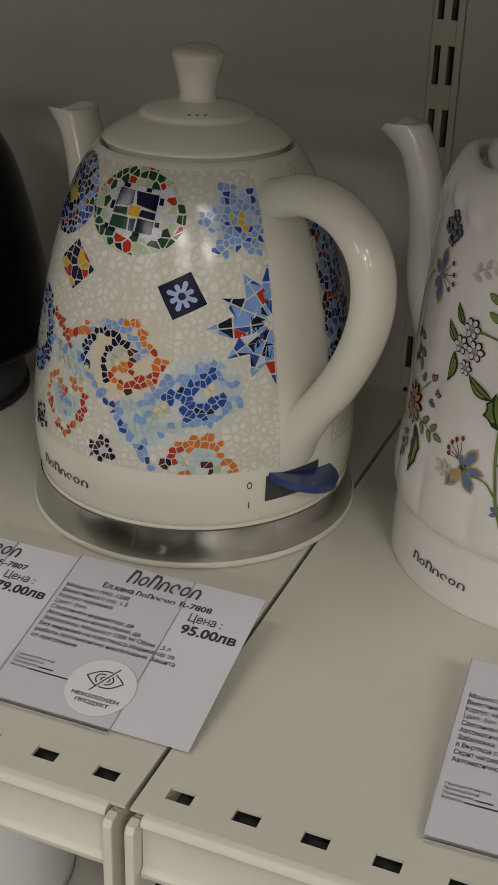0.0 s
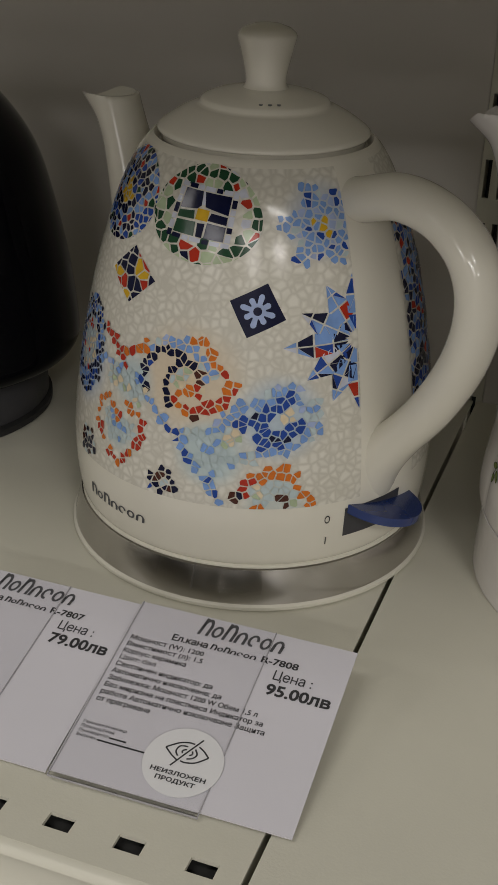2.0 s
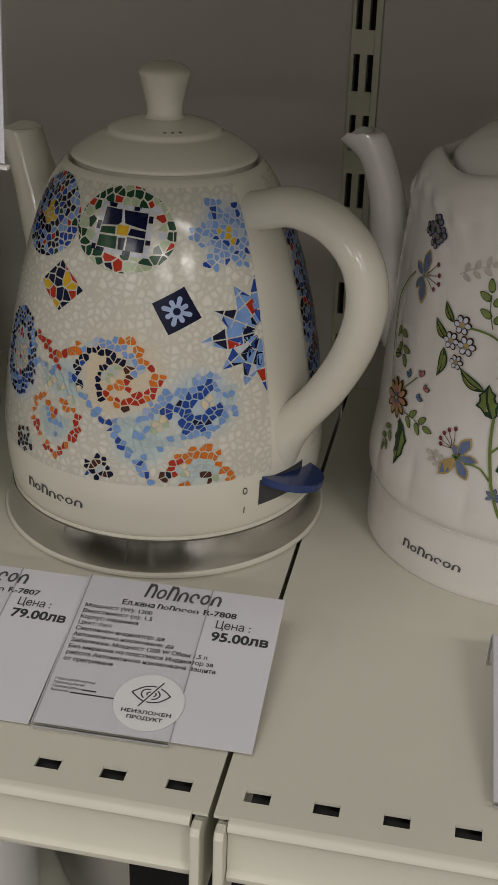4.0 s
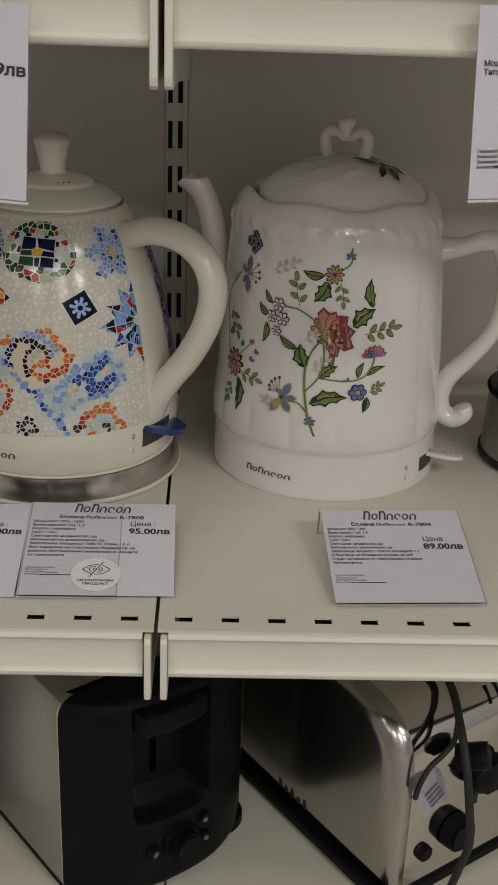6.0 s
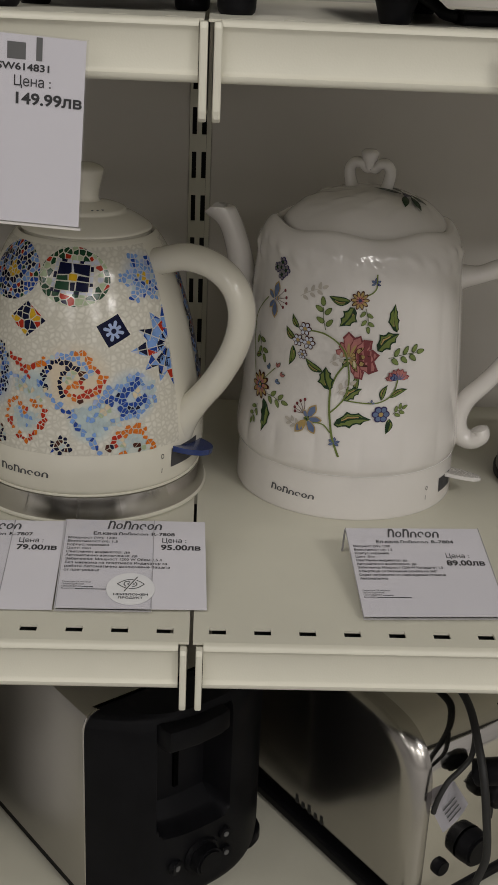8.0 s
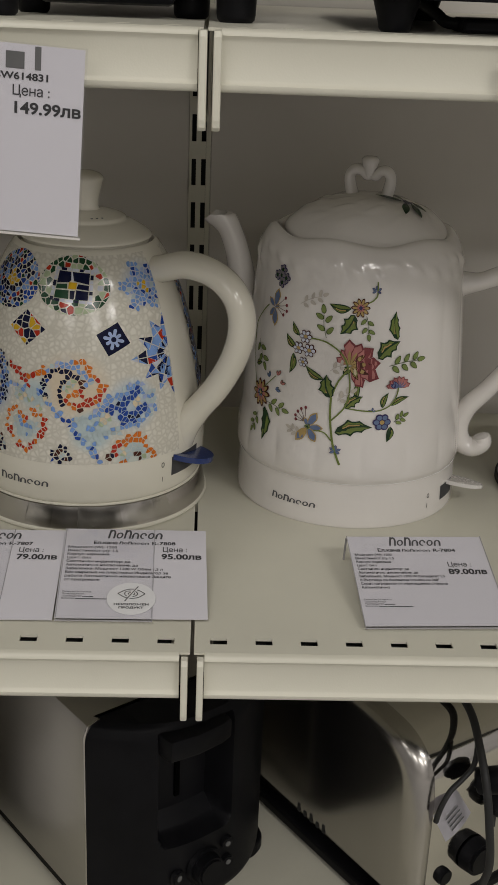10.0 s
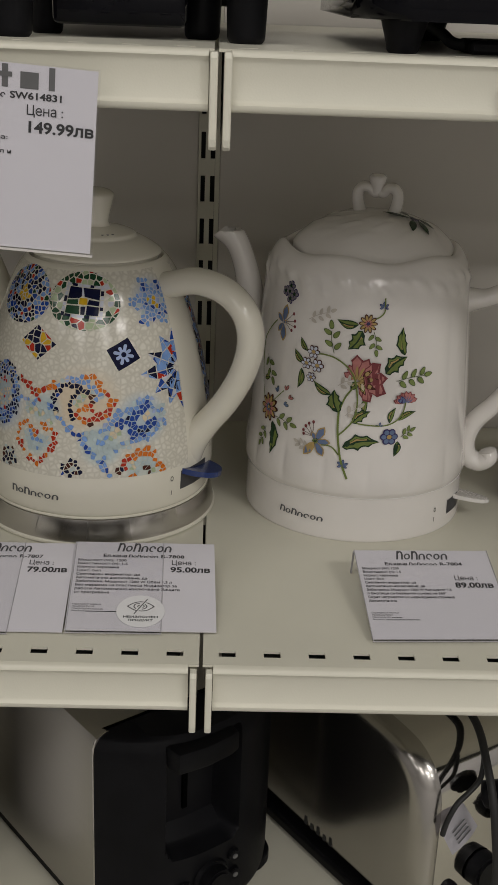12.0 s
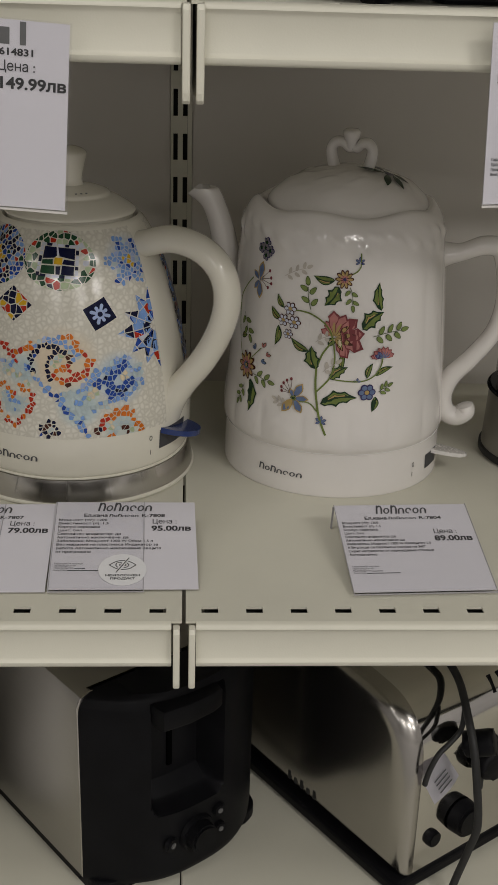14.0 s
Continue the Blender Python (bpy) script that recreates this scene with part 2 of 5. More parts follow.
def tube(path, radii, seg=20, n=10, side=None, cap=True):
    """A tube through path points; radii: (wide, thick) per point. side: the axis along which 'wide' is measured."""
    bm = bmesh.new()
    P = catmull3(path, n)
    R = catmull3([(a, b, 0) for a, b in radii], n)
    prev = None
    rings = []
    for i, p in enumerate(P):
        t = (P[min(i + 1, len(P) - 1)] - P[max(i - 1, 0)]).normalized()
        if side is not None:
            u = (Vector(side) - t * t.dot(Vector(side))).normalized()
        else:
            ref = prev if prev else (Vector((0, 0, 1)) if abs(t.z) < 0.9 else Vector((1, 0, 0)))
            u = (ref - t * t.dot(ref)).normalized()
            prev = u
        v = t.cross(u)
        rings.append([bm.verts.new(p + u * R[i].x * math.cos(6.28318 * k / seg) + v * R[i].y * math.sin(6.28318 * k / seg)) for k in range(seg)])
    for a, b in zip(rings, rings[1:]):
        for k in range(seg):
            bm.faces.new((a[k], a[(k + 1) % seg], b[(k + 1) % seg], b[k]))
    if cap:
        bm.faces.new(rings[0])
        bm.faces.new(rings[-1])
    return bm


def prism(outline, z0, z1, bevel=0.0, seg=2, m=None):
    """An outline in xy, extruded from z0 to z1, then posed by m."""
    bm = bmesh.new()
    lo = [bm.verts.new((x, y, z0)) for x, y in outline]
    hi = [bm.verts.new((x, y, z1)) for x, y in outline]
    n = len(outline)
    bm.faces.new(lo[::-1])
    bm.faces.new(hi)
    for i in range(n):
        bm.faces.new((lo[i], lo[(i + 1) % n], hi[(i + 1) % n], hi[i]))
    if bevel:
        es = [e for e in bm.edges if abs(e.verts[0].co.z - e.verts[1].co.z) < 1e-9]
        bmesh.ops.bevel(bm, geom=es, offset=bevel, segments=seg, profile=0.5, affect="EDGES")
    if m:
        bmesh.ops.transform(bm, matrix=m, verts=bm.verts)
    return bm


def rounded(w, h, r, n=6, cx=0.0, cy=0.0):
    out = []
    for sx, sy, a in ((1, 1, 0), (-1, 1, 90), (-1, -1, 180), (1, -1, 270)):
        for k in range(n + 1):
            t = radians(a + 90 * k / n)
            out.append((cx + sx * (w / 2 - r) + r * math.cos(t), cy + sy * (h / 2 - r) + r * math.sin(t)))
    return out


TEXTS = []


def words(name, body, parent, x, y, width, size, z=0.0006, ink=None, bold=0.0, m=None):
    """A printed line that starts at (x, y) of its card and is width long; size: the height of its letters."""
    cu = bpy.data.curves.new(name, "FONT")
    cu.body, cu.size, cu.offset, cu.small_caps_scale = body.replace("н", "h"), size * 1.38, bold, 0.79
    for i, ch in enumerate(body):
        if ch == "н":  # drawn as a small capital of the same shape
            cu.body_format[i].use_small_caps = True
    cu.resolution_u = 3
    cu.materials.append(ink or INK)
    ob = new(name, cu)
    ob.parent = parent
    ob.matrix_local = (m or Matrix()) @ Matrix.Translation((x, y, z))
    TEXTS.append((ob, width))
    return ob


def bar(parent, x, y, w, h, ink=None, z=0.0005, name="printed_bar", lean=0.0):
    bm = bmesh.new()
    vs = [bm.verts.new(c) for c in ((x, y, z), (x + w, y, z), (x + w + lean, y + h, z), (x + lean, y + h, z))]
    bm.faces.new(vs)
    return part(name, bm, ink or INK, parent)


def brand_mark(parent, x, y, w, h, count=7, ink=None, z=0.0006, wrap=None):
    """A brand's mark as plain slanted strokes."""
    bm = bmesh.new()
    step = w / count
    for i in range(count):
        hh = h if i in (0, 2) else h * 0.70
        for k in range(20 if i % 4 else 16):
            a, b = 6.28318 * k / 20, 6.28318 * (k + 1) / 20
            cx, rx, ry = (i + 0.46) * step, step * 0.43, hh / 2
            if i in (0, 2, 3, 6) and 11 <= k <= 18:
                continue
            q = [(cx + f * rx * math.cos(t), ry + f2 * ry * math.sin(t)) for f, f2, t in ((1, 1, a), (1, 1, b), (0.50, 0.64, b), (0.50, 0.64, a))]
            bm.faces.new([bm.verts.new(wrap(x + u + 0.16 * v, y + v, z) if wrap else (x + u + 0.16 * v, y + v, z)) for u, v in q])
        if i in (0, 2, 3, 6):
            for c in (0.03, 0.68):
                top = hh if c < 0.1 and i in (0, 2) else hh * 0.62
                q = [((i + c) * step, 0), ((i + c + 0.24) * step, 0), ((i + c + 0.24) * step, top), ((i + c) * step, top)]
                bm.faces.new([bm.verts.new(wrap(x + u + 0.16 * v, y + v, z) if wrap else (x + u + 0.16 * v, y + v, z)) for u, v in q])
    return part("brand_mark", bm, ink or INK_SOFT, parent, kind="stuff")

# ---------------------------------------------------------------- shop shell
def shell(name, x0, x1, y0, y1, z0, z1, mat, label):
    return tagged(part(name, box(x0, x1, y0, y1, z0, z1), mat), label, name.split("_")[0], kind="structure")


shell("floor", -5, 5, -6, 1.5, -0.1, 0, FLOOR_MAT, "grey polished shop floor")
shell("ceiling", -5, 5, -6, 1.5, CEIL, CEIL + 0.1, CEILING_MAT, "white painted shop ceiling")
shell("wall_north", -5, 5, 1.5, 1.6, 0, CEIL, WALL, "plain painted wall behind the shelving")
shell("wall_south", -5, 5, -6.1, -6, 0, CEIL, WALL, "plain painted wall across the aisle")
shell("wall_west", -5.1, -5, -6, 1.5, 0, CEIL, WALL, "plain painted end wall")
shell("wall_east", 5, 5.1, -6, 1.5, 0, CEIL, WALL, "plain painted end wall")

# ---------------------------------------------------------------- shelving
SHELF, UPPER, LOWER, PITCH, BACK = 1.0, 1.3615, 0.64, 0.0283, 0.442

for name, x0, x1 in (("back_panel_left", -1.0, -0.0146), ("back_panel_right", 0.0046, 1.0)):
    tagged(part(name, box(x0, x1, BACK, BACK + 0.012, 0.02, 2.0, bevel=0.001), PANEL), "cream steel back panel of the shelving", "back panel", kind="structure")
# added dark sheet: shade behind the panels, given as colour
tagged(part("shelving_back", box(-1.0, 1.0, BACK + 0.03, BACK + 0.04, 0.02, 2.0), GAP_SHADE), "dark sheet added behind the back panels as shade for the gaps", "back panel", kind="structure")


def upright_post():
    """Upright with two columns of slots, cut right through its front."""
    post = thing("shelving_upright", Matrix.Translation((0, BACK - 0.0012, 0)), "cream steel upright with two columns of dark slots", "upright", kind="structure")
    bm = bmesh.new()
    xs = (-0.0145, -0.0123, -0.0083, -0.0038, 0.0004, 0.0045)
    step, gap = 0.0382, 0.0232
    z0 = 1.2323 - 0.0382 * 31
    for i in (0, 2, 4):
        add_box(bm, xs[i], xs[i + 1], 0, 0.013, 0.02, 2.0)
    part("slotted_post", bm, CREAM_STEEL, post)
    first = None
    for k in range(51):
        zt = z0 + k * step
        for i in (1, 3):
            if first is None:
                first = part("slot_bridge", box(0, xs[2] - xs[1], 0.0, 0.002, -step, -gap), CREAM_STEEL, post)
                first.location = (xs[i], 0, zt)
            else:
                b = new("slot_bridge", first.data)
                b.parent, b.location = post, (xs[i], 0, zt)
    # dark box behind the slots, its colour stands for the shade inside the post
    part("slot_shadow_box", box(-0.0135, 0.002, 0.0145, 0.025, 0.02, 2.0), GAP_SHADE, post)


upright_post()


def shelf(name, x0, x1, z, end, label, lip=1.0, gap=0.0065):
    """A pressed shelf: deck with a row of slots, rolled front lip. end: +1 if its seam is at x1."""
    s = thing(name, Matrix.Translation((0, 0, z)), label, "shelf", "steel shelves")
    bm = bmesh.new()
    t, ya, yb = 0.0016, 0.0135, 0.0205
    add_box(bm, x0, x1, yb, BACK - 0.001, -t, 0)
    add_box(bm, x0, x1, 0.0035, ya, -t, 0)
    first = (x1 - 0.0152) if end > 0 else (x0 + 0.0152)
    hw = 0.0053
    x = first
    add_box(bm, *sorted((first + hw * end, x1 if end > 0 else x0)), ya, yb, -t, 0)
    while x0 + 0.02 < x < x1 - 0.0 or abs(x - first) < 1e-6:
        nx = x - PITCH * end
        a, b = sorted((x - hw * end, nx + hw * end))
        add_box(bm, max(a, x0), min(b, x1), ya, yb, -t, 0)
        x = nx
        if not (x0 + 0.03 < x < x1 - 0.03) and abs(x - first) > 0.1:
            break
    part("deck", bm, CREAM_STEEL, s)
    # dark strip added under the slots: their shade, put in as colour
    part("slot_shade_strip", box(x0 + 0.012, x1 - 0.012, 0.006, 0.062, -0.0075, -0.006), GAP_SHADE, s)
    # lip: a section in y and z, run along x
    l0, l1 = (x0, x1 - gap) if end > 0 else (x0 + gap, x1)
    sec = [(0.004, 0.0), (0.0012, -0.0004), (-0.0009, -0.0018), (-0.0012, -0.0036), (0.0002, -0.0052), (0.0008, -0.0066), (0.0008, -0.0255), (0.0, -0.0272),
           (-0.0014, -0.0282), (-0.0014, -0.0306), (0.0004, -0.0322), (0.0030, -0.0318), (0.0030, -0.0285), (0.0024, -0.0262), (0.0024, -0.0050), (0.004, -0.0018)]
    bm = bmesh.new()
    A = [bm.verts.new((l0, y, zz * lip)) for y, zz in sec]
    B = [bm.verts.new((l1, y, zz * lip)) for y, zz in sec]
    for i in range(len(sec)):
        bm.faces.new((A[i], A[(i + 1) % len(sec)], B[(i + 1) % len(sec)], B[i]))
    bm.faces.new(A)
    bm.faces.new(B[::-1])
    part("front_lip", bm, CREAM_STEEL, s, smooth=50)
    return s


def shelf_bracket(x, z, th=0.0042, drop=0.0):
    """Cantilever arm: a plate with a rounded nose that shows at the front of a shelf."""
    arm = thing("shelf_bracket", Matrix.Translation((x, 0, z)), "cream steel cantilever bracket at a shelf end", "bracket", "shelf brackets")
    out = [(-0.0062, -0.004), (-0.0045, -0.0012), (0.0, -0.0008), (0.004, -0.004), (0.42, -0.004), (0.42, -0.085), (0.30, -0.075), (0.06, -0.049), (0.004, -0.0463), (-0.002, -0.0458), (-0.0052, -0.0438), (-0.0062, -0.040)]
    m = Matrix(((0, 0, 1, 0), (1, 0, 0, 0), (0, 1, 0, 0), (0, 0, 0, 1)))
    out = [(y, zz - (drop if zz < -0.03 else 0)) for y, zz in out]
    bm = prism(out, -th / 2, th / 2, bevel=0.0009, m=m)
    part("plate", bm, CREAM_STEEL, arm)


for z, nm in ((SHELF, "kettle"), (UPPER, "grill"), (LOWER, "toaster")):
    shelf("shelf", -1.0, -0.0012, z, 1, f"cream steel shelf with slotted front edge under the {nm}s", 0.955 if z == UPPER else 0.965, 0.0026 if z == UPPER else 0.0065)
    shelf("shelf", 0.0012, 1.0, z, -1, f"cream steel shelf with slotted front edge under the {nm}s", 0.955 if z == UPPER else 0.965)
for z, xl, xr in ((SHELF, -0.0045, 0.0052), (UPPER, -0.0012, 0.0060), (LOWER, -0.0045, 0.0052)):
    shelf_bracket(xl, z, drop=0.004 if z == UPPER else 0.0)
    shelf_bracket(xr, z, drop=0.004 if z == UPPER else 0.0)

# ---------------------------------------------------------------- mosaic kettle
PA = smooth_profile([(0.0222, 0.0868), (0.026, 0.0886), (0.040, 0.0903), (0.053, 0.0906), (0.065, 0.0900), (0.080, 0.0884), (0.097, 0.0860), (0.115, 0.0828), (0.130, 0.0797),
                     (0.145, 0.0760), (0.160, 0.0716), (0.174, 0.0668), (0.186, 0.0617), (0.194, 0.0572), (0.1995, 0.0530), (0.2015, 0.0505)])
PAZ, PAR = [p[0] for p in PA], [p[1] for p in PA]


def on_a(az, z, off=0.0):
    r = float(np.interp(z, PAZ, PAR)) + off
    return (r * math.cos(radians(az)), r * math.sin(radians(az)), z)


def clip_poly(poly, p, n):
    out = []
    for i in range(len(poly)):
        a, b = poly[i], poly[(i + 1) % len(poly)]
        da, db = (a[0] - p[0]) * n[0] + (a[1] - p[1]) * n[1], (b[0] - p[0]) * n[0] + (b[1] - p[1]) * n[1]
        if da <= 0:
            out.append(a)
        if (da < 0 < db) or (db < 0 < da):
            t = da / (da - db)
            out.append((a[0] + (b[0] - a[0]) * t, a[1] + (b[1] - a[1]) * t))
    return out


def tesserae(w, h, step, rng, seeds=None):
    """Broken-tile cells over a w by h field, as (centre, polygon)."""
    if seeds is None:
        seeds = []
        nx, ny = int(w / step) + 2, int(h / step) + 2
        for j in range(-ny, ny + 1):
            for i in range(-nx, nx + 1):
                x, y = (i + 0.5 * (j % 2) + rng.uniform(-0.46, 0.46)) * step, (j + rng.uniform(-0.46, 0.46)) * step
                if abs(x) < w + step and abs(y) < h + step:
                    seeds.append((x, y))
    for i, s in enumerate(seeds):
        poly = [(s[0] + dx * step * 1.3, s[1] + dy * step * 1.3) for dx, dy in ((-1, -1), (1, -1), (1, 1), (-1, 1))]
        for k, q in enumerate(seeds):
            if k != i and abs(q[0] - s[0]) < 2.7 * step and abs(q[1] - s[1]) < 2.7 * step:
                poly = clip_poly(poly, ((s[0] + q[0]) / 2, (s[1] + q[1]) / 2), (q[0] - s[0], q[1] - s[1]))
                if len(poly) < 3:
                    break
        if len(poly) >= 3:
            yield s, poly


def paint(name, parent, surf, shapes, single=False):
    """Glazed print: flat shapes (key, [(az, z)...]) laid on a kettle's wall, cut into narrow strips so that they follow its curve."""
    groups = [[sh] for sh in shapes] if single else [shapes]
    ob = None
    for group in groups:
        keys = sorted({k for k, _ in group})
        bm = bmesh.new()
        for key, pts in group:
            lo, hi = min(p[0] for p in pts), max(p[0] for p in pts)
            n = max(1, math.ceil((hi - lo) / 2.6))
            for i in range(n):
                a, b = lo + (hi - lo) * i / n, lo + (hi - lo) * (i + 1) / n
                strip = clip_poly(clip_poly(pts, (a, 0), (-1, 0)), (b, 0), (1, 0)) if n > 1 else pts
                if len(strip) >= 3:
                    f = bm.faces.new([bm.verts.new(surf(*p)) for p in strip])
                    f.material_index = keys.index(key)
        bmesh.ops.remove_doubles(bm, verts=bm.verts, dist=1e-6)
        me = bpy.data.meshes.new(name)
        bm.to_mesh(me)
        bm.free()
        for k in keys:
            me.materials.append(INKS[k])
        ob = new("mosaic_tile" if single else name, me)
        ob.parent = parent
        if not single and len(group) > 1:
            tagged(ob, kind="stuff")
        me.polygons.foreach_set("use_smooth", [True] * len(me.polygons))
    return ob


def motif(name, parent, az0, z0, w, h, step, colour, seed, hull=None, rot=0.0, gap=0.00052, limit=None, single=False):
    """A mosaic motif round (az0, z0): colour(u, v, rng) gives a glaze or None; hull: convex outline that trims the tiles."""
    rng = random.Random(seed)
    r0 = float(np.interp(z0, PAZ, PAR))
    r1 = float(np.interp(z0 + 0.01, PAZ, PAR))
    fall = 0.01 / math.hypot(0.01, r1 - r0)
    c, s = math.cos(radians(rot)), math.sin(radians(rot))
    shapes = []
    for centre, poly in tesserae(w, h, step, rng):
        if hull:
            for i in range(len(hull)):
                a, b = hull[i], hull[(i + 1) % len(hull)]
                poly = clip_poly(poly, a, (b[1] - a[1], a[0] - b[0]))
                if len(poly) < 3:
                    break
        if len(poly) < 3:
            continue
        cx, cy = sum(p[0] for p in poly) / len(poly), sum(p[1] for p in poly) / len(poly)
        key = colour(cx, cy, rng)
        if not key:
            continue
        pts = []
        for x, y in poly:
            d = math.hypot(x - cx, y - cy)
            k = max(0.2, 1 - gap / max(d, 1e-6))
            x, y = cx + (x - cx) * k, cy + (y - cy) * k
            u, v = c * x - s * y, s * x + c * y
            pts.append((az0 + math.degrees(u / r0), z0 + v * fall))
        if limit and any(not limit(a, z) for a, z in pts):
            pts = [(min(max(a, limit.lo), limit.hi), max(z, limit.floor)) for a, z in pts]
            if max(p[0] for p in pts) - min(p[0] for p in pts) < 0.4 or max(p[1] for p in pts) - min(p[1] for p in pts) < 0.0005:
                continue
        shapes.append((key, pts))
    return paint(name, parent, lambda a, z: on_a(a, z, 0.00045 + 0.000012 * (seed % 30)), shapes, single)


class Field:
    """The part of the wall that carries print, in azimuth and height."""

    def __init__(self, lo, hi, floor):
        self.lo, self.hi, self.floor = lo, hi, floor

    def __call__(self, a, z):
        return self.lo <= a <= self.hi and z >= self.floor


def ngon(r, n=28, sy=1.0, a0=0.0):
    return [(r * math.cos(radians(a0) + 6.28318 * k / n), sy * r * math.sin(radians(a0) + 6.28318 * k / n)) for k in range(n)]


def pick(rng, **w):
    return rng.choices(list(w), list(w.values()))[0]


def mosaic_kettle():
    K = thing("electric_kettle", Matrix.Translation((-0.0865, 0.2538, SHELF)), "cream ceramic kettle with colourful broken-tile mosaic print on its base", "kettle")
    # power base
    part("power_base", revolve([(0.0, 0.0), (0.0920, 0.0), (0.0936, 0.0010), (0.0937, 0.0026), (0.0926, 0.0036), (0.0910, 0.0038), (0.0, 0.0038)]), PLASTIC_CREAM, K, smooth=40)
    part("steel_band", revolve([(0.0905, 0.0030), (0.0925, 0.0036), (0.0924, 0.0046), (0.0888, 0.0203), (0.084, 0.0206)], closed_ends=False), BAND_STEEL, K, "polished steel band", smooth=50)
    part("base_rim", revolve([(0.0, 0.0204), (0.0870, 0.0204), (0.0881, 0.0209), (0.0881, 0.0217), (0.0868, 0.0224), (0.084, 0.0226), (0.0, 0.0226)]), PLASTIC_CREAM, K, smooth=40)
    # body with a step under the print
    rows = [(r, z) for z, r in PA] + [(0.0488, 0.2005), (0.0480, 0.1980)]
    body = part("body", revolve(rows, 120), CERAMIC, K, smooth=60)
    field = Field(-372.5, -37.5, 0.0548)
    wrap = [(float(np.interp(z, PAZ, PAR)) + 0.00022, z) for z in np.linspace(0.0545, 0.1985, 60)]
    part("printed_wrap", revolve(wrap, 116, -373, -37), CRACKLE, body, "printed cream crackle glaze", smooth=60)
    # spout
    d = Vector((math.cos(radians(154)), math.sin(radians(154)), 0))
    n = Vector((-d.y, d.x, 0))
    pts = [(0.068, 0.112), (0.081, 0.134), (0.0920, 0.156), (0.1005, 0.178), (0.1075, 0.1930), (0.1155, 0.2060)]
    rad = [(0.026, 0.024), (0.0205, 0.019), (0.0160, 0.0145), (0.0132, 0.0120), (0.0125, 0.0125), (0.0135, 0.0170)]
    bm = tube([d * a + Vector((0, 0, b)) for a, b in pts], rad, 28, 8, side=n, cap=False)
    for v in bm.verts:
        v.co.z = min(v.co.z, 0.2015)
    part("spout", bm, CERAMIC, K, smooth=60)
    # handle
    d = Vector((math.cos(radians(-27)), math.sin(radians(-27)), 0))
    n = Vector((-d.y, d.x, 0))
    pts = [(0.046, 0.1800), (0.064, 0.1850), (0.085, 0.1905), (0.108, 0.1865), (0.1245, 0.1735), (0.1305, 0.1540), (0.1260, 0.1300), (0.1125, 0.1040), (0.0955, 0.0820), (0.0830, 0.0680), (0.0760, 0.0580)]
    rad = [(0.0105, 0.0100), (0.0115, 0.0100), (0.0117, 0.0100), (0.0115, 0.0098), (0.0115, 0.0098), (0.0115, 0.0098), (0.0115, 0.0098), (0.0115, 0.0098), (0.0118, 0.0102), (0.0140, 0.0140), (0.0160, 0.0170)]
    part("handle", tube([d * a + Vector((0, 0, b)) for a, b in pts], rad, 28, 8, side=n), CERAMIC, K, smooth=70)
    # lid
    lid_rows = [(0.0, 0.1990), (0.0468, 0.1990), (0.0470, 0.2022), (0.0483, 0.2026), (0.0488, 0.2033), (0.0487, 0.2042), (0.0476, 0.2053), (0.0440, 0.2079), (0.0390, 0.2110), (0.0345, 0.2133), (0.0318, 0.2143),
                (0.0303, 0.2148), (0.0297, 0.2156), (0.0292, 0.2169), (0.0280, 0.2177), (0.0230, 0.2196), (0.0150, 0.2214), (0.0095, 0.2220), (0.0, 0.2222)]
    lid = part("lid", revolve(lid_rows, 96), CERAMIC, K, smooth=60)
    knob = [(0.0, 0.2212), (0.0112, 0.2214), (0.0098, 0.2224), (0.0092, 0.2240), (0.0092, 0.2260), (0.0099, 0.2300), (0.0111, 0.2350), (0.0123, 0.2400), (0.0131, 0.2428), (0.0133, 0.2441), (0.0127, 0.2455), (0.0104, 0.2474), (0.0060, 0.2490), (0.0020, 0.2496), (0.0, 0.2497)]
    part("knob", revolve(knob, 48), CERAMIC, lid, smooth=45)
    for az in (-75, -66, -57):
        p = Vector((0.0250 * math.cos(radians(az)), 0.0250 * math.sin(radians(az)), 0.2186))
        bm = bmesh.new()
        bmesh.ops.create_cone(bm, cap_ends=True, segments=12, radius1=0.0009, radius2=0.0009, depth=0.0010, matrix=Matrix.Translation(p))
        part("steam_hole", bm, GREY_PLASTIC, lid)
    # switch: dark recess, blue lever
    a_l, a_r, z_l, z_h = -42.0, -20.0, 0.0350, 0.0502
    bm = bmesh.new()
    g = [[bm.verts.new(on_a(a_l + (a_r - a_l) * i / 8, z_l + (z_h - z_l) * j, 0.00035)) for i in range(9)] for j in (0, 1)]
    for i in range(8):
        bm.faces.new((g[0][i], g[0][i + 1], g[1][i + 1], g[1][i]))
    part("switch_recess", bm, RECESS, K)
    out = []
    d = radians(-24)
    for k in range(25):
        t = k / 24 * math.pi
        out.append((0.0815 + 0.0270 * math.sin(t) ** 0.9, -0.0230 * math.cos(t)))
    bm = prism(out, -0.002, 0.0022, bevel=0.0012, m=pose(0, 0, 0.0545, -11, 6, -27))
    part("switch_lever", bm, BLUE_PLASTIC, K, "dark blue plastic lever", smooth=40)
    for txt, z in (("O", 0.0462), ("I", 0.0345)):
        bm = bmesh.new()
        if txt == "O":
            for k in range(16):
                a, b = 6.28318 * k / 16, 6.28318 * (k + 1) / 16
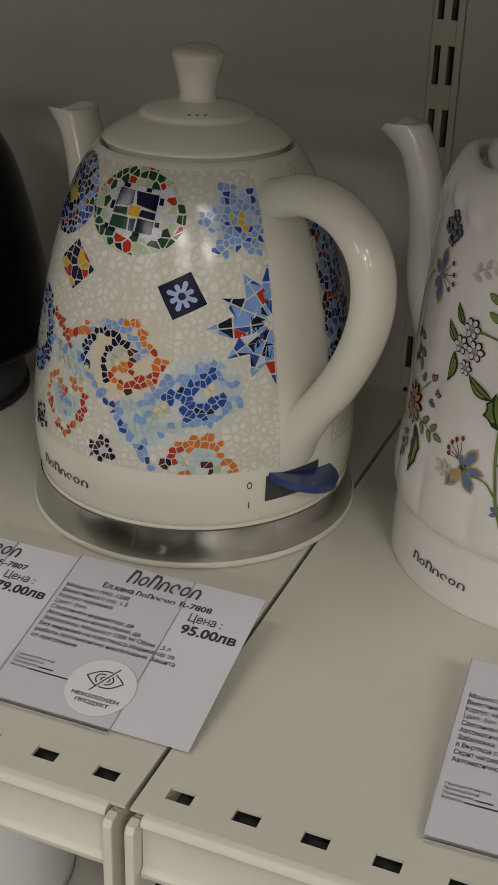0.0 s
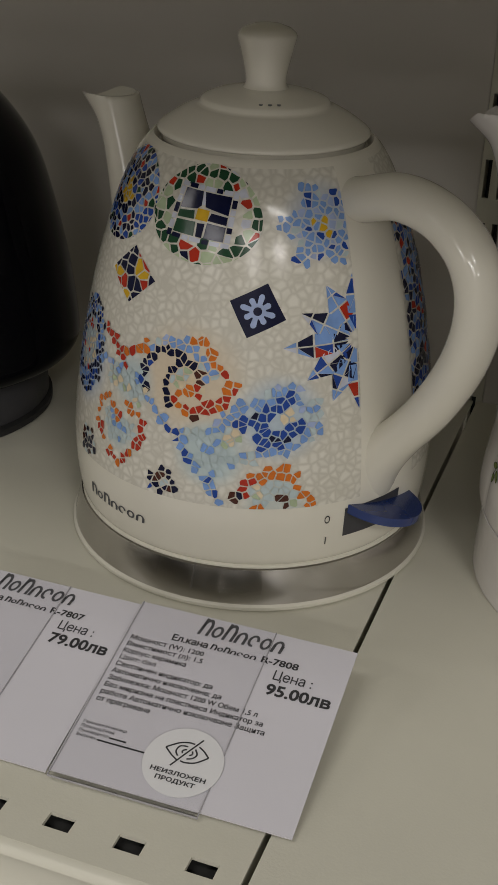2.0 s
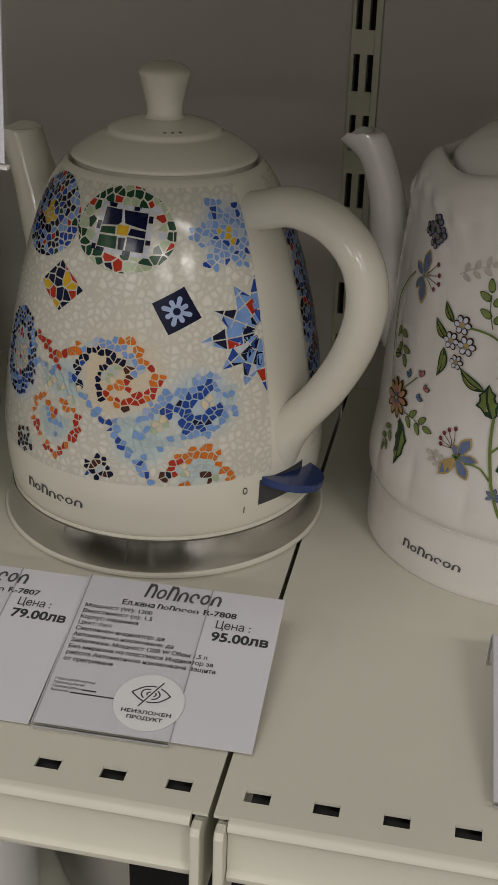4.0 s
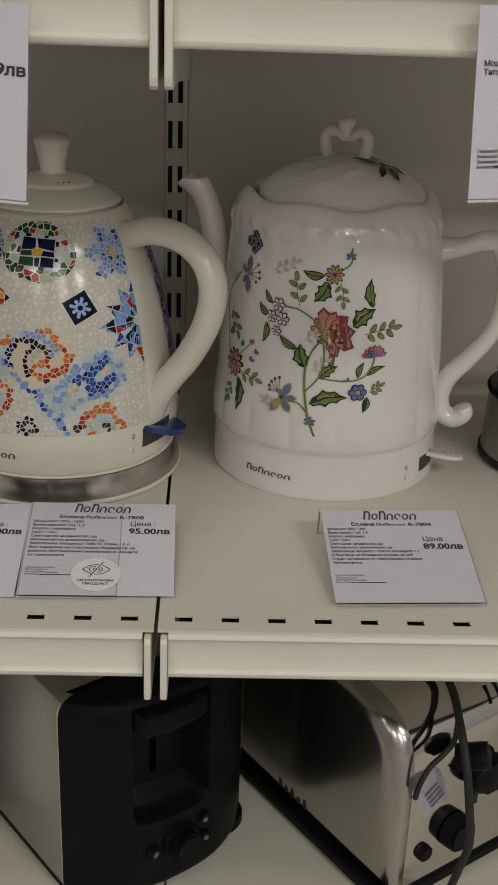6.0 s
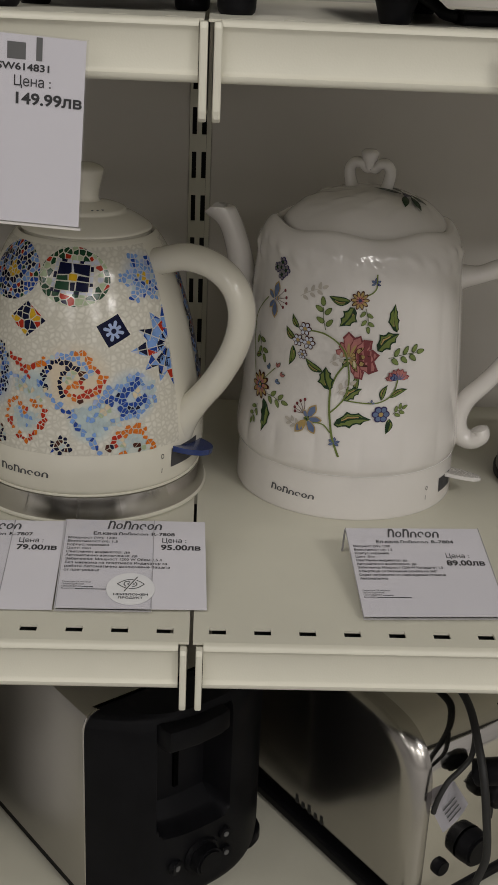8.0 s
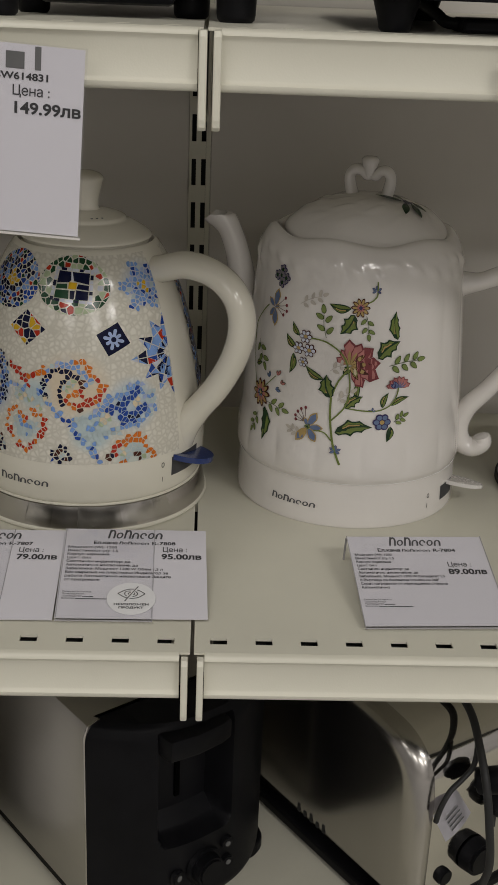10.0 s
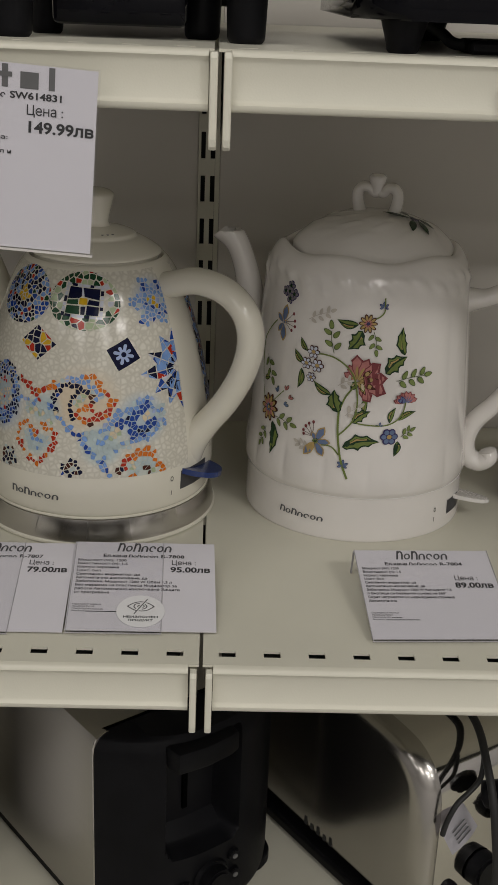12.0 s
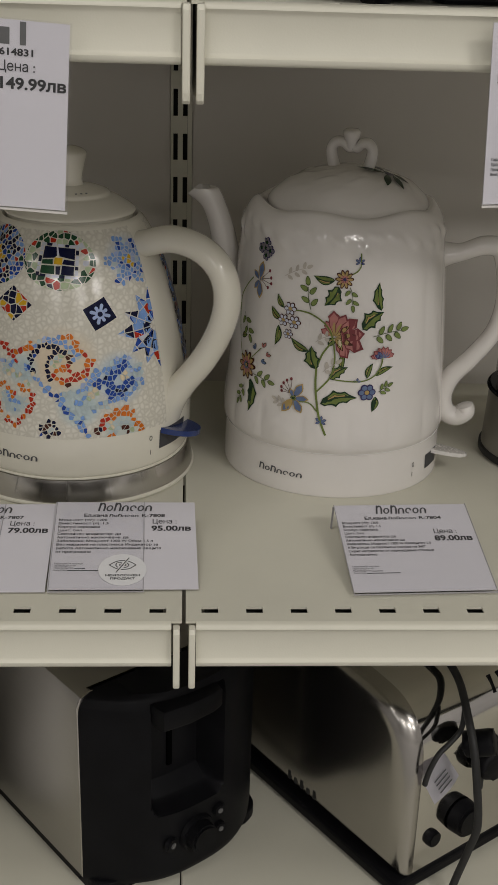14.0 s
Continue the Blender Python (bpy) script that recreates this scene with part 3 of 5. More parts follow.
                bm.faces.new([bm.verts.new(on_a(-47.7 + math.degrees(q * 0.0014 * math.cos(t) / 0.09), z + q * 0.0021 * math.sin(t), 0.0003)) for q, t in ((1, a), (1, b), (0.68, b), (0.68, a))])
        else:
            bm.faces.new([bm.verts.new(on_a(-47.6 + da, z + dz, 0.0003)) for da, dz in ((-0.17, -0.002), (0.17, -0.002), (0.17, 0.002), (-0.17, 0.002))])
        part("switch_mark", bm, INK, K)
    brand_mark(K, 0, 0, 0.0415, 0.0060, wrap=lambda x, y, z: on_a(-129.6 + math.degrees(x / 0.0905), 0.0355 + y, 0.0003))

    # --- print
    def medallion(u, v, rng):
        if max(abs(u), abs(v) * 1.24) < 0.0150:
            return None
        return pick(rng, green=5, lgreen=5, red=2.2, navy=1.6, white=0.9)

    P = body
    motif("mosaic_medallion", P, -92.4, 0.1796, 0.028, 0.028, 0.0044, medallion, 3, ngon(0.0258, 28, 0.84), -5, limit=field, single=True)

    def tile(name, az0, z0, polys, rot=0.0, off=0.0006, k0=1.0):
        r0 = float(np.interp(z0, PAZ, PAR))
        c, s = math.cos(radians(rot)), math.sin(radians(rot))
        sh = [(k, [(az0 + math.degrees((c * x - s * y) / r0), z0 + (s * x + c * y) * (0.78 if k0 > 1 else 0.95)) for x, y in ((k0 * x, k0 * y) for x, y in pl)]) for k, pl in polys]
        return paint(name, P, lambda a, z: on_a(a, z, off), sh, len(polys) > 1)

    def rect(cx, cy, w, h):
        return [(cx - w / 2, cy - h / 2), (cx + w / 2, cy - h / 2), (cx + w / 2, cy + h / 2), (cx - w / 2, cy + h / 2)]

    q = 0.0101
    sq = []
    frame_rng = random.Random(12)
    for side in range(4):
        ca, sa = (1, 0, -1, 0)[side], (0, 1, 0, -1)[side]
        cuts = [-0.0128, -0.0092, -0.0050, -0.0020, 0.0030, 0.0062, 0.0104]
        for k, (t0, t1) in enumerate(zip(cuts, cuts[1:])):
            key = "navy" if (k + side) % 3 == 1 and frame_rng.random() < 0.85 else "white"
            pl = [(t0 + 0.0003, 0.0106), (t1 - 0.0003, 0.0106), (t1 - 0.0003, 0.0126), (t0 + 0.0003, 0.0126)]
            sq.append((key, [(ca * x - sa * y, sa * x + ca * y) for x, y in pl]))
    tile("medallion_frame", -93.0, 0.1796, sq, -5, k0=1.12)
    tile("medallion_centre", -93.0, 0.1796, [
        ("navy", [(-q, q), (-q, 0.001), (-0.0028, 0.0022), (-0.0012, 0.0040), (-0.0022, q)]), ("navy", [(-0.0012, q), (0.0004, 0.0036), (0.0036, 0.0030), (q, 0.0018), (q, q)]),
        ("navy", [(q, 0.001), (0.0034, 0.0016), (0.0026, -0.0020), (q, -0.0026)]), ("navy", [(q, -0.0034), (0.0026, -0.0030), (0.0026, -q), (q, -q)]),
        ("green", [(-q, 0.0), (-0.0036, 0.0012), (-0.0030, -0.0026), (-q, -0.0032)]), ("green", [(-q, -0.0042), (-0.0020, -0.0036), (-0.0014, -q), (-q, -q)]),
        ("navy", [(-0.0012, -0.0040), (0.0018, -0.0036), (0.0018, -q), (-0.0006, -q)]), ("yellow", rect(0, 0, 0.0050, 0.0050)),
        ("white", [(-0.0020, q), (-0.0014, 0.0044), (0.0002, 0.0044), (-0.0012, q)])], -5, k0=1.12)
    motif("mosaic_medallion", P, -137, 0.1790, 0.028, 0.028, 0.0036, lambda u, v, r: ("yellow" if abs(u) + abs(v) < 0.007 else pick(r, navy=4, lblue=3, blue=2.5, green=1, red=0.5)), 5, ngon(0.0255, 28, 0.87), limit=field)
    motif("mosaic_diamond", P, -118.6, 0.1491, 0.017, 0.017, 0.0052, lambda u, v, r: (pick(r, navy=9, red=0.6) if u * v < 0 else pick(r, red=3, yellow=4)), 9, [(0.0154, 0.0004), (-0.0015, 0.0130), (-0.0152, -0.0006), (0.0016, -0.0130)], 0, limit=field, single=True)
    s = 0.0091
    sh = [("navy", [(-s, -s * 0.97), (s, -s * 0.97), (s, s * 0.97), (-s, s * 0.97)])]
    tile("mosaic_flower_tile", -70.6, 0.1437, sh, 27, 0.0004)
    sh = []
    for k in range(8):
        a = k * 0.7854
        q = 1.12 if k % 2 else 0.92
        sh.append(("lilac", [(math.cos(a) * x - math.sin(a) * y, math.sin(a) * x + math.cos(a) * y) for x, y in
                             ((0.0012, -0.0009), (0.0058 * q, -0.0013), (0.0066 * q, -0.0008), (0.0069 * q, 0.0), (0.0066 * q, 0.0008), (0.0058 * q, 0.0013), (0.0012, 0.0009))]))
    sh.append(("lilac", ngon(0.0035, 14)))
    tile("tile_flower", -70.6, 0.1437, sh, 30, 0.0008)
    tile("tile_flower_eye", -70.6, 0.1437, [("navy", ngon(0.0019, 14))], 0, 0.0010)

    def burst(u, v, rng):
        a, d = math.atan2(v, u), math.hypot(u, v)
        if d > 0.0165 + 0.0034 * math.cos(6 * a + 0.6) + rng.uniform(-0.001, 0.001):
            return None
        if d < 0.0052 and rng.random() < 0.75:
            return "yellow"
        return pick(rng, lblue=6, blue=1.8, lilac=1.2, pale=0.8)

    motif("mosaic_burst", P, -47.0, 0.1768, 0.021, 0.021, 0.0033, burst, 11, limit=field, single=True)

    rng = random.Random(71)
    sh = []
    for ang, R in ((86, 0.0330), (119, 0.0290), (152, 0.0300), (182, 0.0345), (214, 0.0290), (245, 0.0300), (270, 0.0330)):
        ang = radians(ang)
        c, sn = math.cos(ang), math.sin(ang)
        cuts = [(0.12, 0.0008), (0.34, 0.0048), (0.60, 0.0058), (0.82, 0.0028), (1.0, 0.0)]
        for (t0, w0), (t1, w1) in zip(cuts, cuts[1:]):
            for side in (-1, 1):
                g = 0.00022
                q = [(t0 * R + g, side * g), (t1 * R - g, side * g), (t1 * R - g, side * max(w1 - g, g)), (t0 * R + g, side * max(w0 - g, g))]
                if w1 == 0.0:
                    q = [(t0 * R + g, side * g), (t1 * R, 0.0), (t0 * R + g, side * (w0 - g))]
                if rng.random() < 0.45 and len(q) == 4:
                    parts = [[q[0], q[1], q[3]], [q[1], q[2], q[3]]]
                else:
                    parts = [q]
                for pl in parts:
                    m0 = (sum(x for x, _ in pl) / len(pl), sum(y for _, y in pl) / len(pl))
                    pl = [(m0[0] + (x - m0[0]) * 0.93, m0[1] + (y - m0[1]) * 0.93) for x, y in pl]
                    key = pick(rng, lblue=4.5, navy=3, blue=2, white=0.6, red=1.1 if t1 > 0.7 else 0.3)
                    pts = [(c * x - sn * y, sn * x + c * y) for x, y in pl]
                    pts = clip_poly(pts, (0.0004, 0), (1, 0))
                    if len(pts) >= 3:
                        sh.append((key, pts))
    tile("mosaic_star", -37.8, 0.1293, sh, 0, 0.0006)
    motif("mosaic_star", P, -361, 0.1340, 0.02, 0.046, 0.0040, lambda u, v, r: (pick(r, lblue=4, navy=3.2, blue=3, red=0.7) if abs(u) < 0.018 - 0.006 * math.cos(v * 260) and abs(v) < 0.044 else None), 14, limit=field)

    motif("mosaic_swirl", P, -138.5, 0.1080, 0.02, 0.025, 0.0028, lambda u, v, r: (None if math.hypot(u / 0.8, v) > 0.0235 else pick(r, navy=3, blue=2, lblue=2) if math.hypot(u / 0.8, v) > 0.013 else pick(r, cream=3, pale=3, red=1)), 19, limit=field)

    # the lower band: strokes of one glaze mix each, (mix, half width in mm, points as azimuth and mm up)
    mixes = {"navy": dict(navy=8, blue=1), "dark": dict(navy=4, brown=4), "brown": dict(brown=7, red=1), "red": dict(red=7, orange=1.5), "fire": dict(red=4, orange=4), "orange": dict(orange=8, red=0.8),
             "blue": dict(blue=9, navy=0.6), "sky": dict(lblue=7, lilac=1, pale=1), "tail": dict(lblue=5, blue=1.6, lilac=1), "pale": dict(pale=5, lblue=2), "mist": dict(pale=7, lgreen=1, cream=0.6),
             "cream": dict(cream=6, lgreen=1, orange=0.5), "soft": dict(cream=3, lgreen=2, pale=3, lblue=1)}
    bands = {
        "mosaic_swirl": (31, 0.0033, (
            ("navy", 2.6, ((-104.5, 101.2), (-107, 109.5), (-105.6, 116.5), (-100.6, 121.5), (-95.5, 121), (-90.5, 118.5))), ("brown", 2.4, ((-88.5, 116), (-86.8, 113.3), (-87, 110))), ("fire", 2.4, ((-88, 106.6), (-91, 106), (-93.2, 104.7))),
            ("navy", 2.2, ((-95.5, 115.5), (-97.7, 112.4), (-98.5, 107.4), (-96.8, 102.8), (-96.4, 99.5))), ("red", 2.4, ((-94, 100), (-90.7, 98), (-87, 98.6), (-84, 101.3), (-80.7, 102.7), (-77.7, 107.5))), ("dark", 1.8, ((-91, 94), (-86.7, 96))),
            ("orange", 2.2, ((-76.3, 110.8), (-78.8, 113.4), (-81.2, 116.3), (-82.3, 120.4), (-84.3, 124), (-86.2, 127), (-88.8, 129.3))), ("sky", 2.4, ((-104, 122.8), (-99.8, 126.2), (-95.3, 127.7), (-90.5, 125.7), (-86.4, 120.6), (-84, 114))),
            ("soft", 5.5, ((-92.5, 111.5), (-89.5, 109))))),
        "mosaic_garland": (23, 0.0035, (("red", 2.4, ((-125.9, 122.5), (-121.3, 119), (-117.2, 115.5), (-114, 110.4))), ("fire", 2.8, ((-119, 115.7), (-113.6, 115.4), (-110.4, 119), (-106.8, 121.5))))),
        "mosaic_pool": (24, 0.0032, (("sky", 2.2, ((-126, 108), (-121, 109), (-117, 108))), ("sky", 1.8, ((-108.5, 111), (-109.5, 105))), ("mist", 5.5, ((-119, 102), (-113, 103), (-108, 99))))),
        "mosaic_wave": (29, 0.0034, (
            ("cream", 2.4, ((-61, 98.6), (-60.8, 97))), ("blue", 3.0, ((-75.1, 94.8), (-69, 96.3), (-64, 102.3), (-60.3, 105.5))), ("blue", 3.8, ((-68.8, 89.8), (-63, 90), (-57.1, 93.5))), ("blue", 2.0, ((-67.7, 84.5), (-62.9, 86))),
            ("cream", 2.8, ((-79, 85), (-75.8, 88.8), (-74, 90.6))), ("sky", 2.6, ((-82, 92.9), (-77.4, 98.4), (-73.4, 103.5), (-69.9, 103.4), (-65.8, 107), (-62, 110.5), (-59.6, 112), (-57.9, 108.5))),
            ("sky", 2.4, ((-56.6, 103.5), (-54.9, 99.2), (-53.8, 94.6), (-55.7, 90))), ("sky", 2.0, ((-58.4, 86), (-62.1, 81.8), (-67, 81), (-72, 83.2))), ("pale", 2.4, ((-53, 105), (-51.2, 100.2), (-51, 95.5), (-52.8, 89.5))),
            ("tail", 2.2, ((-103.5, 99), (-99.6, 94), (-97.3, 89), (-94.5, 87.5), (-90.6, 79.5), (-87.6, 72.3), (-84.2, 66.8), (-80.9, 61.9), (-79, 57.6))),
            ("pale", 4.2, ((-91, 86), (-86, 86.5), (-83, 84), (-84.5, 78), (-81.5, 71.5))), ("sky", 2.6, ((-83, 88.5), (-80, 90), (-77, 93))), ("pale", 3.4, ((-80, 80), (-76, 78), (-72, 79))))),
        "mosaic_heart": (37, 0.0031, (
            ("orange", 1.9, ((-111.3, 91.5), (-107.4, 89.4))), ("red", 2.1, ((-105.2, 85.3), (-105.3, 77.3), (-109.2, 72.2), (-112.4, 64.7))), ("orange", 1.9, ((-114.1, 84.2), (-116.1, 87), (-119.9, 91), (-123, 90), (-124.8, 84.2))),
            ("fire", 2.0, ((-124.6, 77.6), (-121.3, 71.7))), ("red", 2.2, ((-118, 66.4), (-113.8, 62.2))), ("pale", 4.6, ((-119, 83), (-116, 76), (-110.5, 81))))),
        "mosaic_sunrise": (47, 0.0034, (
            ("dark", 1.9, ((-75.1, 57), (-75, 62.5))), ("red", 2.5, ((-72.6, 60), (-72.8, 65.8), (-70.2, 69))), ("orange", 2.9, ((-68.3, 70), (-64.4, 72.6), (-60.6, 72.4), (-58.6, 69.5))), ("orange", 2.0, ((-57.8, 66.3), (-55.7, 62), (-53.8, 56))),
            ("fire", 1.8, ((-71, 56.5), (-67.5, 56.5))), ("brown", 1.6, ((-65.8, 62.5), (-62.5, 61), (-60.6, 57.5))), ("mist", 5.4, ((-67.5, 63), (-63.5, 64), (-60, 61))))),
    }

    def near(a, z, line):
        best = 1e9
        for (a0, z0), (a1, z1) in zip(line, line[1:]):
            x0, x1, x = a0 * 1.48, a1 * 1.48, a * 1.48
            dx, dz = x1 - x0, z1 - z0
            t = max(0.0, min(1.0, ((x - x0) * dx + (z - z0) * dz) / (dx * dx + dz * dz)))
            best = min(best, math.hypot(x - x0 - t * dx, z - z0 - t * dz))
        return best

    for name, (seed, step, strokes) in bands.items():
        az = [p[0] for st in strokes for p in st[2]]
        zs = [p[1] for st in strokes for p in st[2]]
        az0, z0 = (min(az) + max(az)) / 2, (min(zs) + max(zs)) / 2000
        r0 = float(np.interp(z0, PAZ, PAR))

        def glaze_at(u, v, rng):
            a, z = az0 + math.degrees(u / r0), (z0 + v * 0.985) * 1000
            for mix, half, line in strokes:
                if near(a, z, line) < half:
                    return pick(rng, **mixes[mix])
            return None

        motif(name, P, az0, z0, (max(az) - min(az)) / 2 * 0.00155 + 0.006, (max(zs) - min(zs)) / 2000 + 0.006, step, glaze_at, seed, limit=field, gap=0.00042)
    motif("mosaic_rosette", P, -97.4, 0.0618, 0.009, 0.009, 0.0032, lambda u, v, r: (pick(r, navy=4, brown=2.5, blue=1) if 0.0030 < math.hypot(u, v * 1.25) < 0.0082 else "pale" if math.hypot(u, v) <= 0.0030 else None), 41, limit=field)
    motif("mosaic_rosette", P, -130.7, 0.0630, 0.009, 0.009, 0.0032, lambda u, v, r: (pick(r, navy=4, brown=1, pale=1) if math.hypot(u, v) < 0.0082 else None), 43, limit=field)


mosaic_kettle()

# ---------------------------------------------------------------- floral kettle
PB = smooth_profile([(0.0, 0.0868), (0.003, 0.0876), (0.018, 0.0872), (0.034, 0.0866), (0.0365, 0.0872), (0.041, 0.0884), (0.050, 0.0882), (0.062, 0.0872), (0.090, 0.0854), (0.120, 0.0832),
                     (0.150, 0.0812), (0.175, 0.0795), (0.195, 0.0772), (0.2045, 0.0742), (0.2105, 0.0700), (0.2125, 0.0660)])
PBZ, PBR = [p[0] for p in PB], [p[1] for p in PB]
VIEW_B = -97.7


def relief(a, z):
    """Height of the moulded flutes and scrolls on the wall."""
    if 0.036 < z < 0.075:
        return 0.0015 * math.sin(math.pi * (z - 0.036) / 0.039) * abs(math.sin(8 * a)) ** 0.7
    if 0.080 < z < 0.180:
        return 0.0007 * math.sin(math.pi * (z - 0.080) / 0.100) ** 0.5 * abs(math.sin(8 * a)) ** 0.6
    if 0.183 < z < 0.205:
        e = math.sin(math.pi * (z - 0.183) / 0.022)
        return 0.0017 * e * (math.sin(16 * a + 90 * (z - 0.183)) ** 2) * (0.5 + 0.5 * math.sin(9 * a + 400 * (z - 0.183)))
    return 0.0


def scallop(a, r, z):
    """The relief, and a wavy rim."""
    r += relief(a, z)
    if z > 0.198:
        z += 0.0019 * (z - 0.198) / 0.0145 * math.sin(6 * a + 1.0)
    return r, z


def on_b(x, z, off=0.0006):
    """A point of the floral print: x along the wall from its middle line, z up the wall."""
    a = radians(VIEW_B) + x / 0.083
    r = float(np.interp(z, PBZ, PBR)) + relief(a, z) + off
    return (r * math.cos(a), r * math.sin(a), z)


G = 0.00042  # one unit of the drawing


def grid(x, y):
    return (x * G, 0.110 + y * G)


def floral_kettle():
    K = thing("electric_kettle", Matrix.Translation((0.1205, 0.268, SHELF)), "white ceramic kettle with printed wild flowers and embossed scrolls", "kettle")
    rows = [(0.0, 0.0)] + [(r, z) for z, r in PB] + [(0.0635, 0.2115), (0.0625, 0.2085), (0.0620, 0.2050)]
    body = part("body", revolve(rows, 256, wave=scallop), CERAMIC_W, K, smooth=60)
    part("seam_line", revolve([(0.0867, 0.0357), (0.0875, 0.0360), (0.0867, 0.0363)], 96, closed_ends=False), WHITE_PLASTIC, K)
    lid_edge = [(0.2115, 0.0612), (0.2160, 0.0580), (0.2232, 0.0500), (0.2290, 0.0400), (0.2330, 0.0290), (0.2357, 0.0180), (0.2368, 0.0100), (0.2372, 0.0)]
    lid_rows = [(0.0, 0.205), (0.0600, 0.205), (0.0618, 0.2085)] + [(max(r, 0.0), z) for z, r in smooth_profile(lid_edge, 6)]

    def lid_wave(a, r, z):
        k = max(0.0, (r - 0.03) / 0.03)
        z += 0.0018 * k * math.sin(6 * a + 1.0) * (1 if z > 0.207 else 0)
        if 0.016 < r < 0.056 and z > 0.2095:  # embossed leaves
            z += 0.0011 * math.sin(math.pi * (r - 0.016) / 0.040) * max(0.0, math.sin(9 * a + 260 * r)) * abs(math.sin(230 * r))
        return r, z

    lid = part("lid", revolve(lid_rows, 120, wave=lid_wave), CERAMIC_W, K, smooth=50)
    d = Vector((math.cos(radians(-20)), math.sin(radians(-20)), 0))
    n = Vector((-d.y, d.x, 0))
    for sgn in (-1, 1):
        pts = [(0.0125, 0.2335), (0.0150, 0.2425), (0.0155, 0.2495), (0.0122, 0.2538), (0.0070, 0.2535), (0.0035, 0.2500), (0.0005, 0.2505)]
        part("heart_loop", tube([d * (a * sgn * (1.08 if sgn < 0 else 0.92) + 0.002) + Vector((0, 0, b)) for a, b in pts], [(0.0060, 0.0050), (0.0056, 0.0045), (0.0052, 0.0042), (0.0052, 0.0042), (0.0048, 0.0039), (0.0042, 0.0036), (0.0042, 0.0036)], 14, 6, side=n), CERAMIC_W, lid, smooth=70)
    part("finial_tip", revolve([(0.0, 0.2490), (0.0046, 0.2500), (0.0050, 0.2550), (0.0064, 0.2590), (0.0068, 0.2620), (0.0048, 0.2640), (0.0, 0.2645)], 24), CERAMIC_W, lid, smooth=60)
    lid.location = (0.0025, 0.0, 0.0)
    # spout
    d = Vector((math.cos(radians(168)), math.sin(radians(168)), 0))
    n = Vector((-d.y, d.x, 0))
    pts = [(0.070, 0.110), (0.084, 0.135), (0.0905, 0.160), (0.0950, 0.183), (0.1030, 0.2040), (0.1135, 0.2165)]
    rad = [(0.024, 0.022), (0.0175, 0.016), (0.0130, 0.0115), (0.0105, 0.0095), (0.0098, 0.0092), (0.0105, 0.0120)]
    bm = tube([d * a + Vector((0, 0, b)) for a, b in pts], rad, 28, 8, side=n, cap=False)
    for v in bm.verts:
        v.co.z = min(v.co.z, 0.2145)
    part("spout", bm, CERAMIC_W, K, smooth=60)
    # scrolled handle
    d = Vector((math.cos(radians(-12)), math.sin(radians(-12)), 0))
    n = Vector((-d.y, d.x, 0))
    pts = [(0.066, 0.1690), (0.077, 0.1735), (0.092, 0.1765), (0.108, 0.1825), (0.1205, 0.1805), (0.1262, 0.1640), (0.1278, 0.1380), (0.1220, 0.1145), (0.1070, 0.0925), (0.0930, 0.0760), (0.0870, 0.0600), (0.0905, 0.0470), (0.0995, 0.0425), (0.1070, 0.0470), (0.1060, 0.0525)]
    rad = [(0.017, 0.0165), (0.0120, 0.0105), (0.0084, 0.0070), (0.0084, 0.0074), (0.0084, 0.0076), (0.0084, 0.0072), (0.0084, 0.0070), (0.0084, 0.0070), (0.0086, 0.0072), (0.0090, 0.0078), (0.0095, 0.0085), (0.0095, 0.0080), (0.0094, 0.0076), (0.0094, 0.0076), (0.0080, 0.0068)]
    part("handle", tube([d * a + Vector((0, 0, b)) for a, b in pts], rad, 24, 7, side=n), CERAMIC_W, K, smooth=70)
    # switch
    bm = bmesh.new()

    def ring(a, z, off):
        r = float(np.interp(z, PBZ, PBR)) + off
        return (r * math.cos(radians(a)), r * math.sin(radians(a)), z)

    g = [[bm.verts.new(ring(-38.5 + 15 * i / 8, z, 0.0003)) for i in range(9)] for z in (0.0110, 0.0225)]
    for i in range(8):
        bm.faces.new((g[0][i], g[0][i + 1], g[1][i + 1], g[1][i]))
    part("switch_recess", bm, RECESS, K)
    out = [(0.080 + 0.0330 * math.sin(k / 24 * math.pi) ** 0.8, -0.0145 * math.cos(k / 24 * math.pi)) for k in range(25)]
    part("switch_lever", prism(out, -0.0014, 0.0016, bevel=0.0009, m=pose(0, 0, 0.0250, -12, 4, -22)), FROSTED, K, "frosted clear plastic lever", smooth=40)
    bm = bmesh.new()
    for k in range(16):
        a, b = 6.28318 * k / 16, 6.28318 * (k + 1) / 16
        bm.faces.new([bm.verts.new(ring(-49.5 + math.degrees(q * 0.0012 * math.cos(t) / 0.088), 0.0195 + q * 0.0019 * math.sin(t), 0.0004)) for q, t in ((1, a), (1, b), (0.68, b), (0.68, a))])
    part("switch_mark", bm, INK, K)
    bm = bmesh.new()
    bm.faces.new([bm.verts.new(ring(-50 + da, 0.0117 + dz, 0.0004)) for da, dz in ((-0.16, -0.0018), (0.16, -0.0018), (0.16, 0.0018), (-0.16, 0.0018))])
    part("switch_mark", bm, INK, K)
    brand_mark(K, 0, 0, 0.0385, 0.0052, wrap=lambda x, y, z: ring(-135.8 + math.degrees(x / 0.088), 0.0142 + y, 0.0004))

    # --- printed flowers; each shape is drawn on the grid
    layer = [0]

    def put(name, shapes):
        layer[0] += 1
        off = 0.00045 + 0.00001 * (layer[0] % 40)
        sh = []
        for i, (k, pts) in enumerate(shapes):
            sh.append((k, [grid(x, y) for x, y in pts]))
        keys = sorted({k for k, _ in sh})
        bm = bmesh.new()
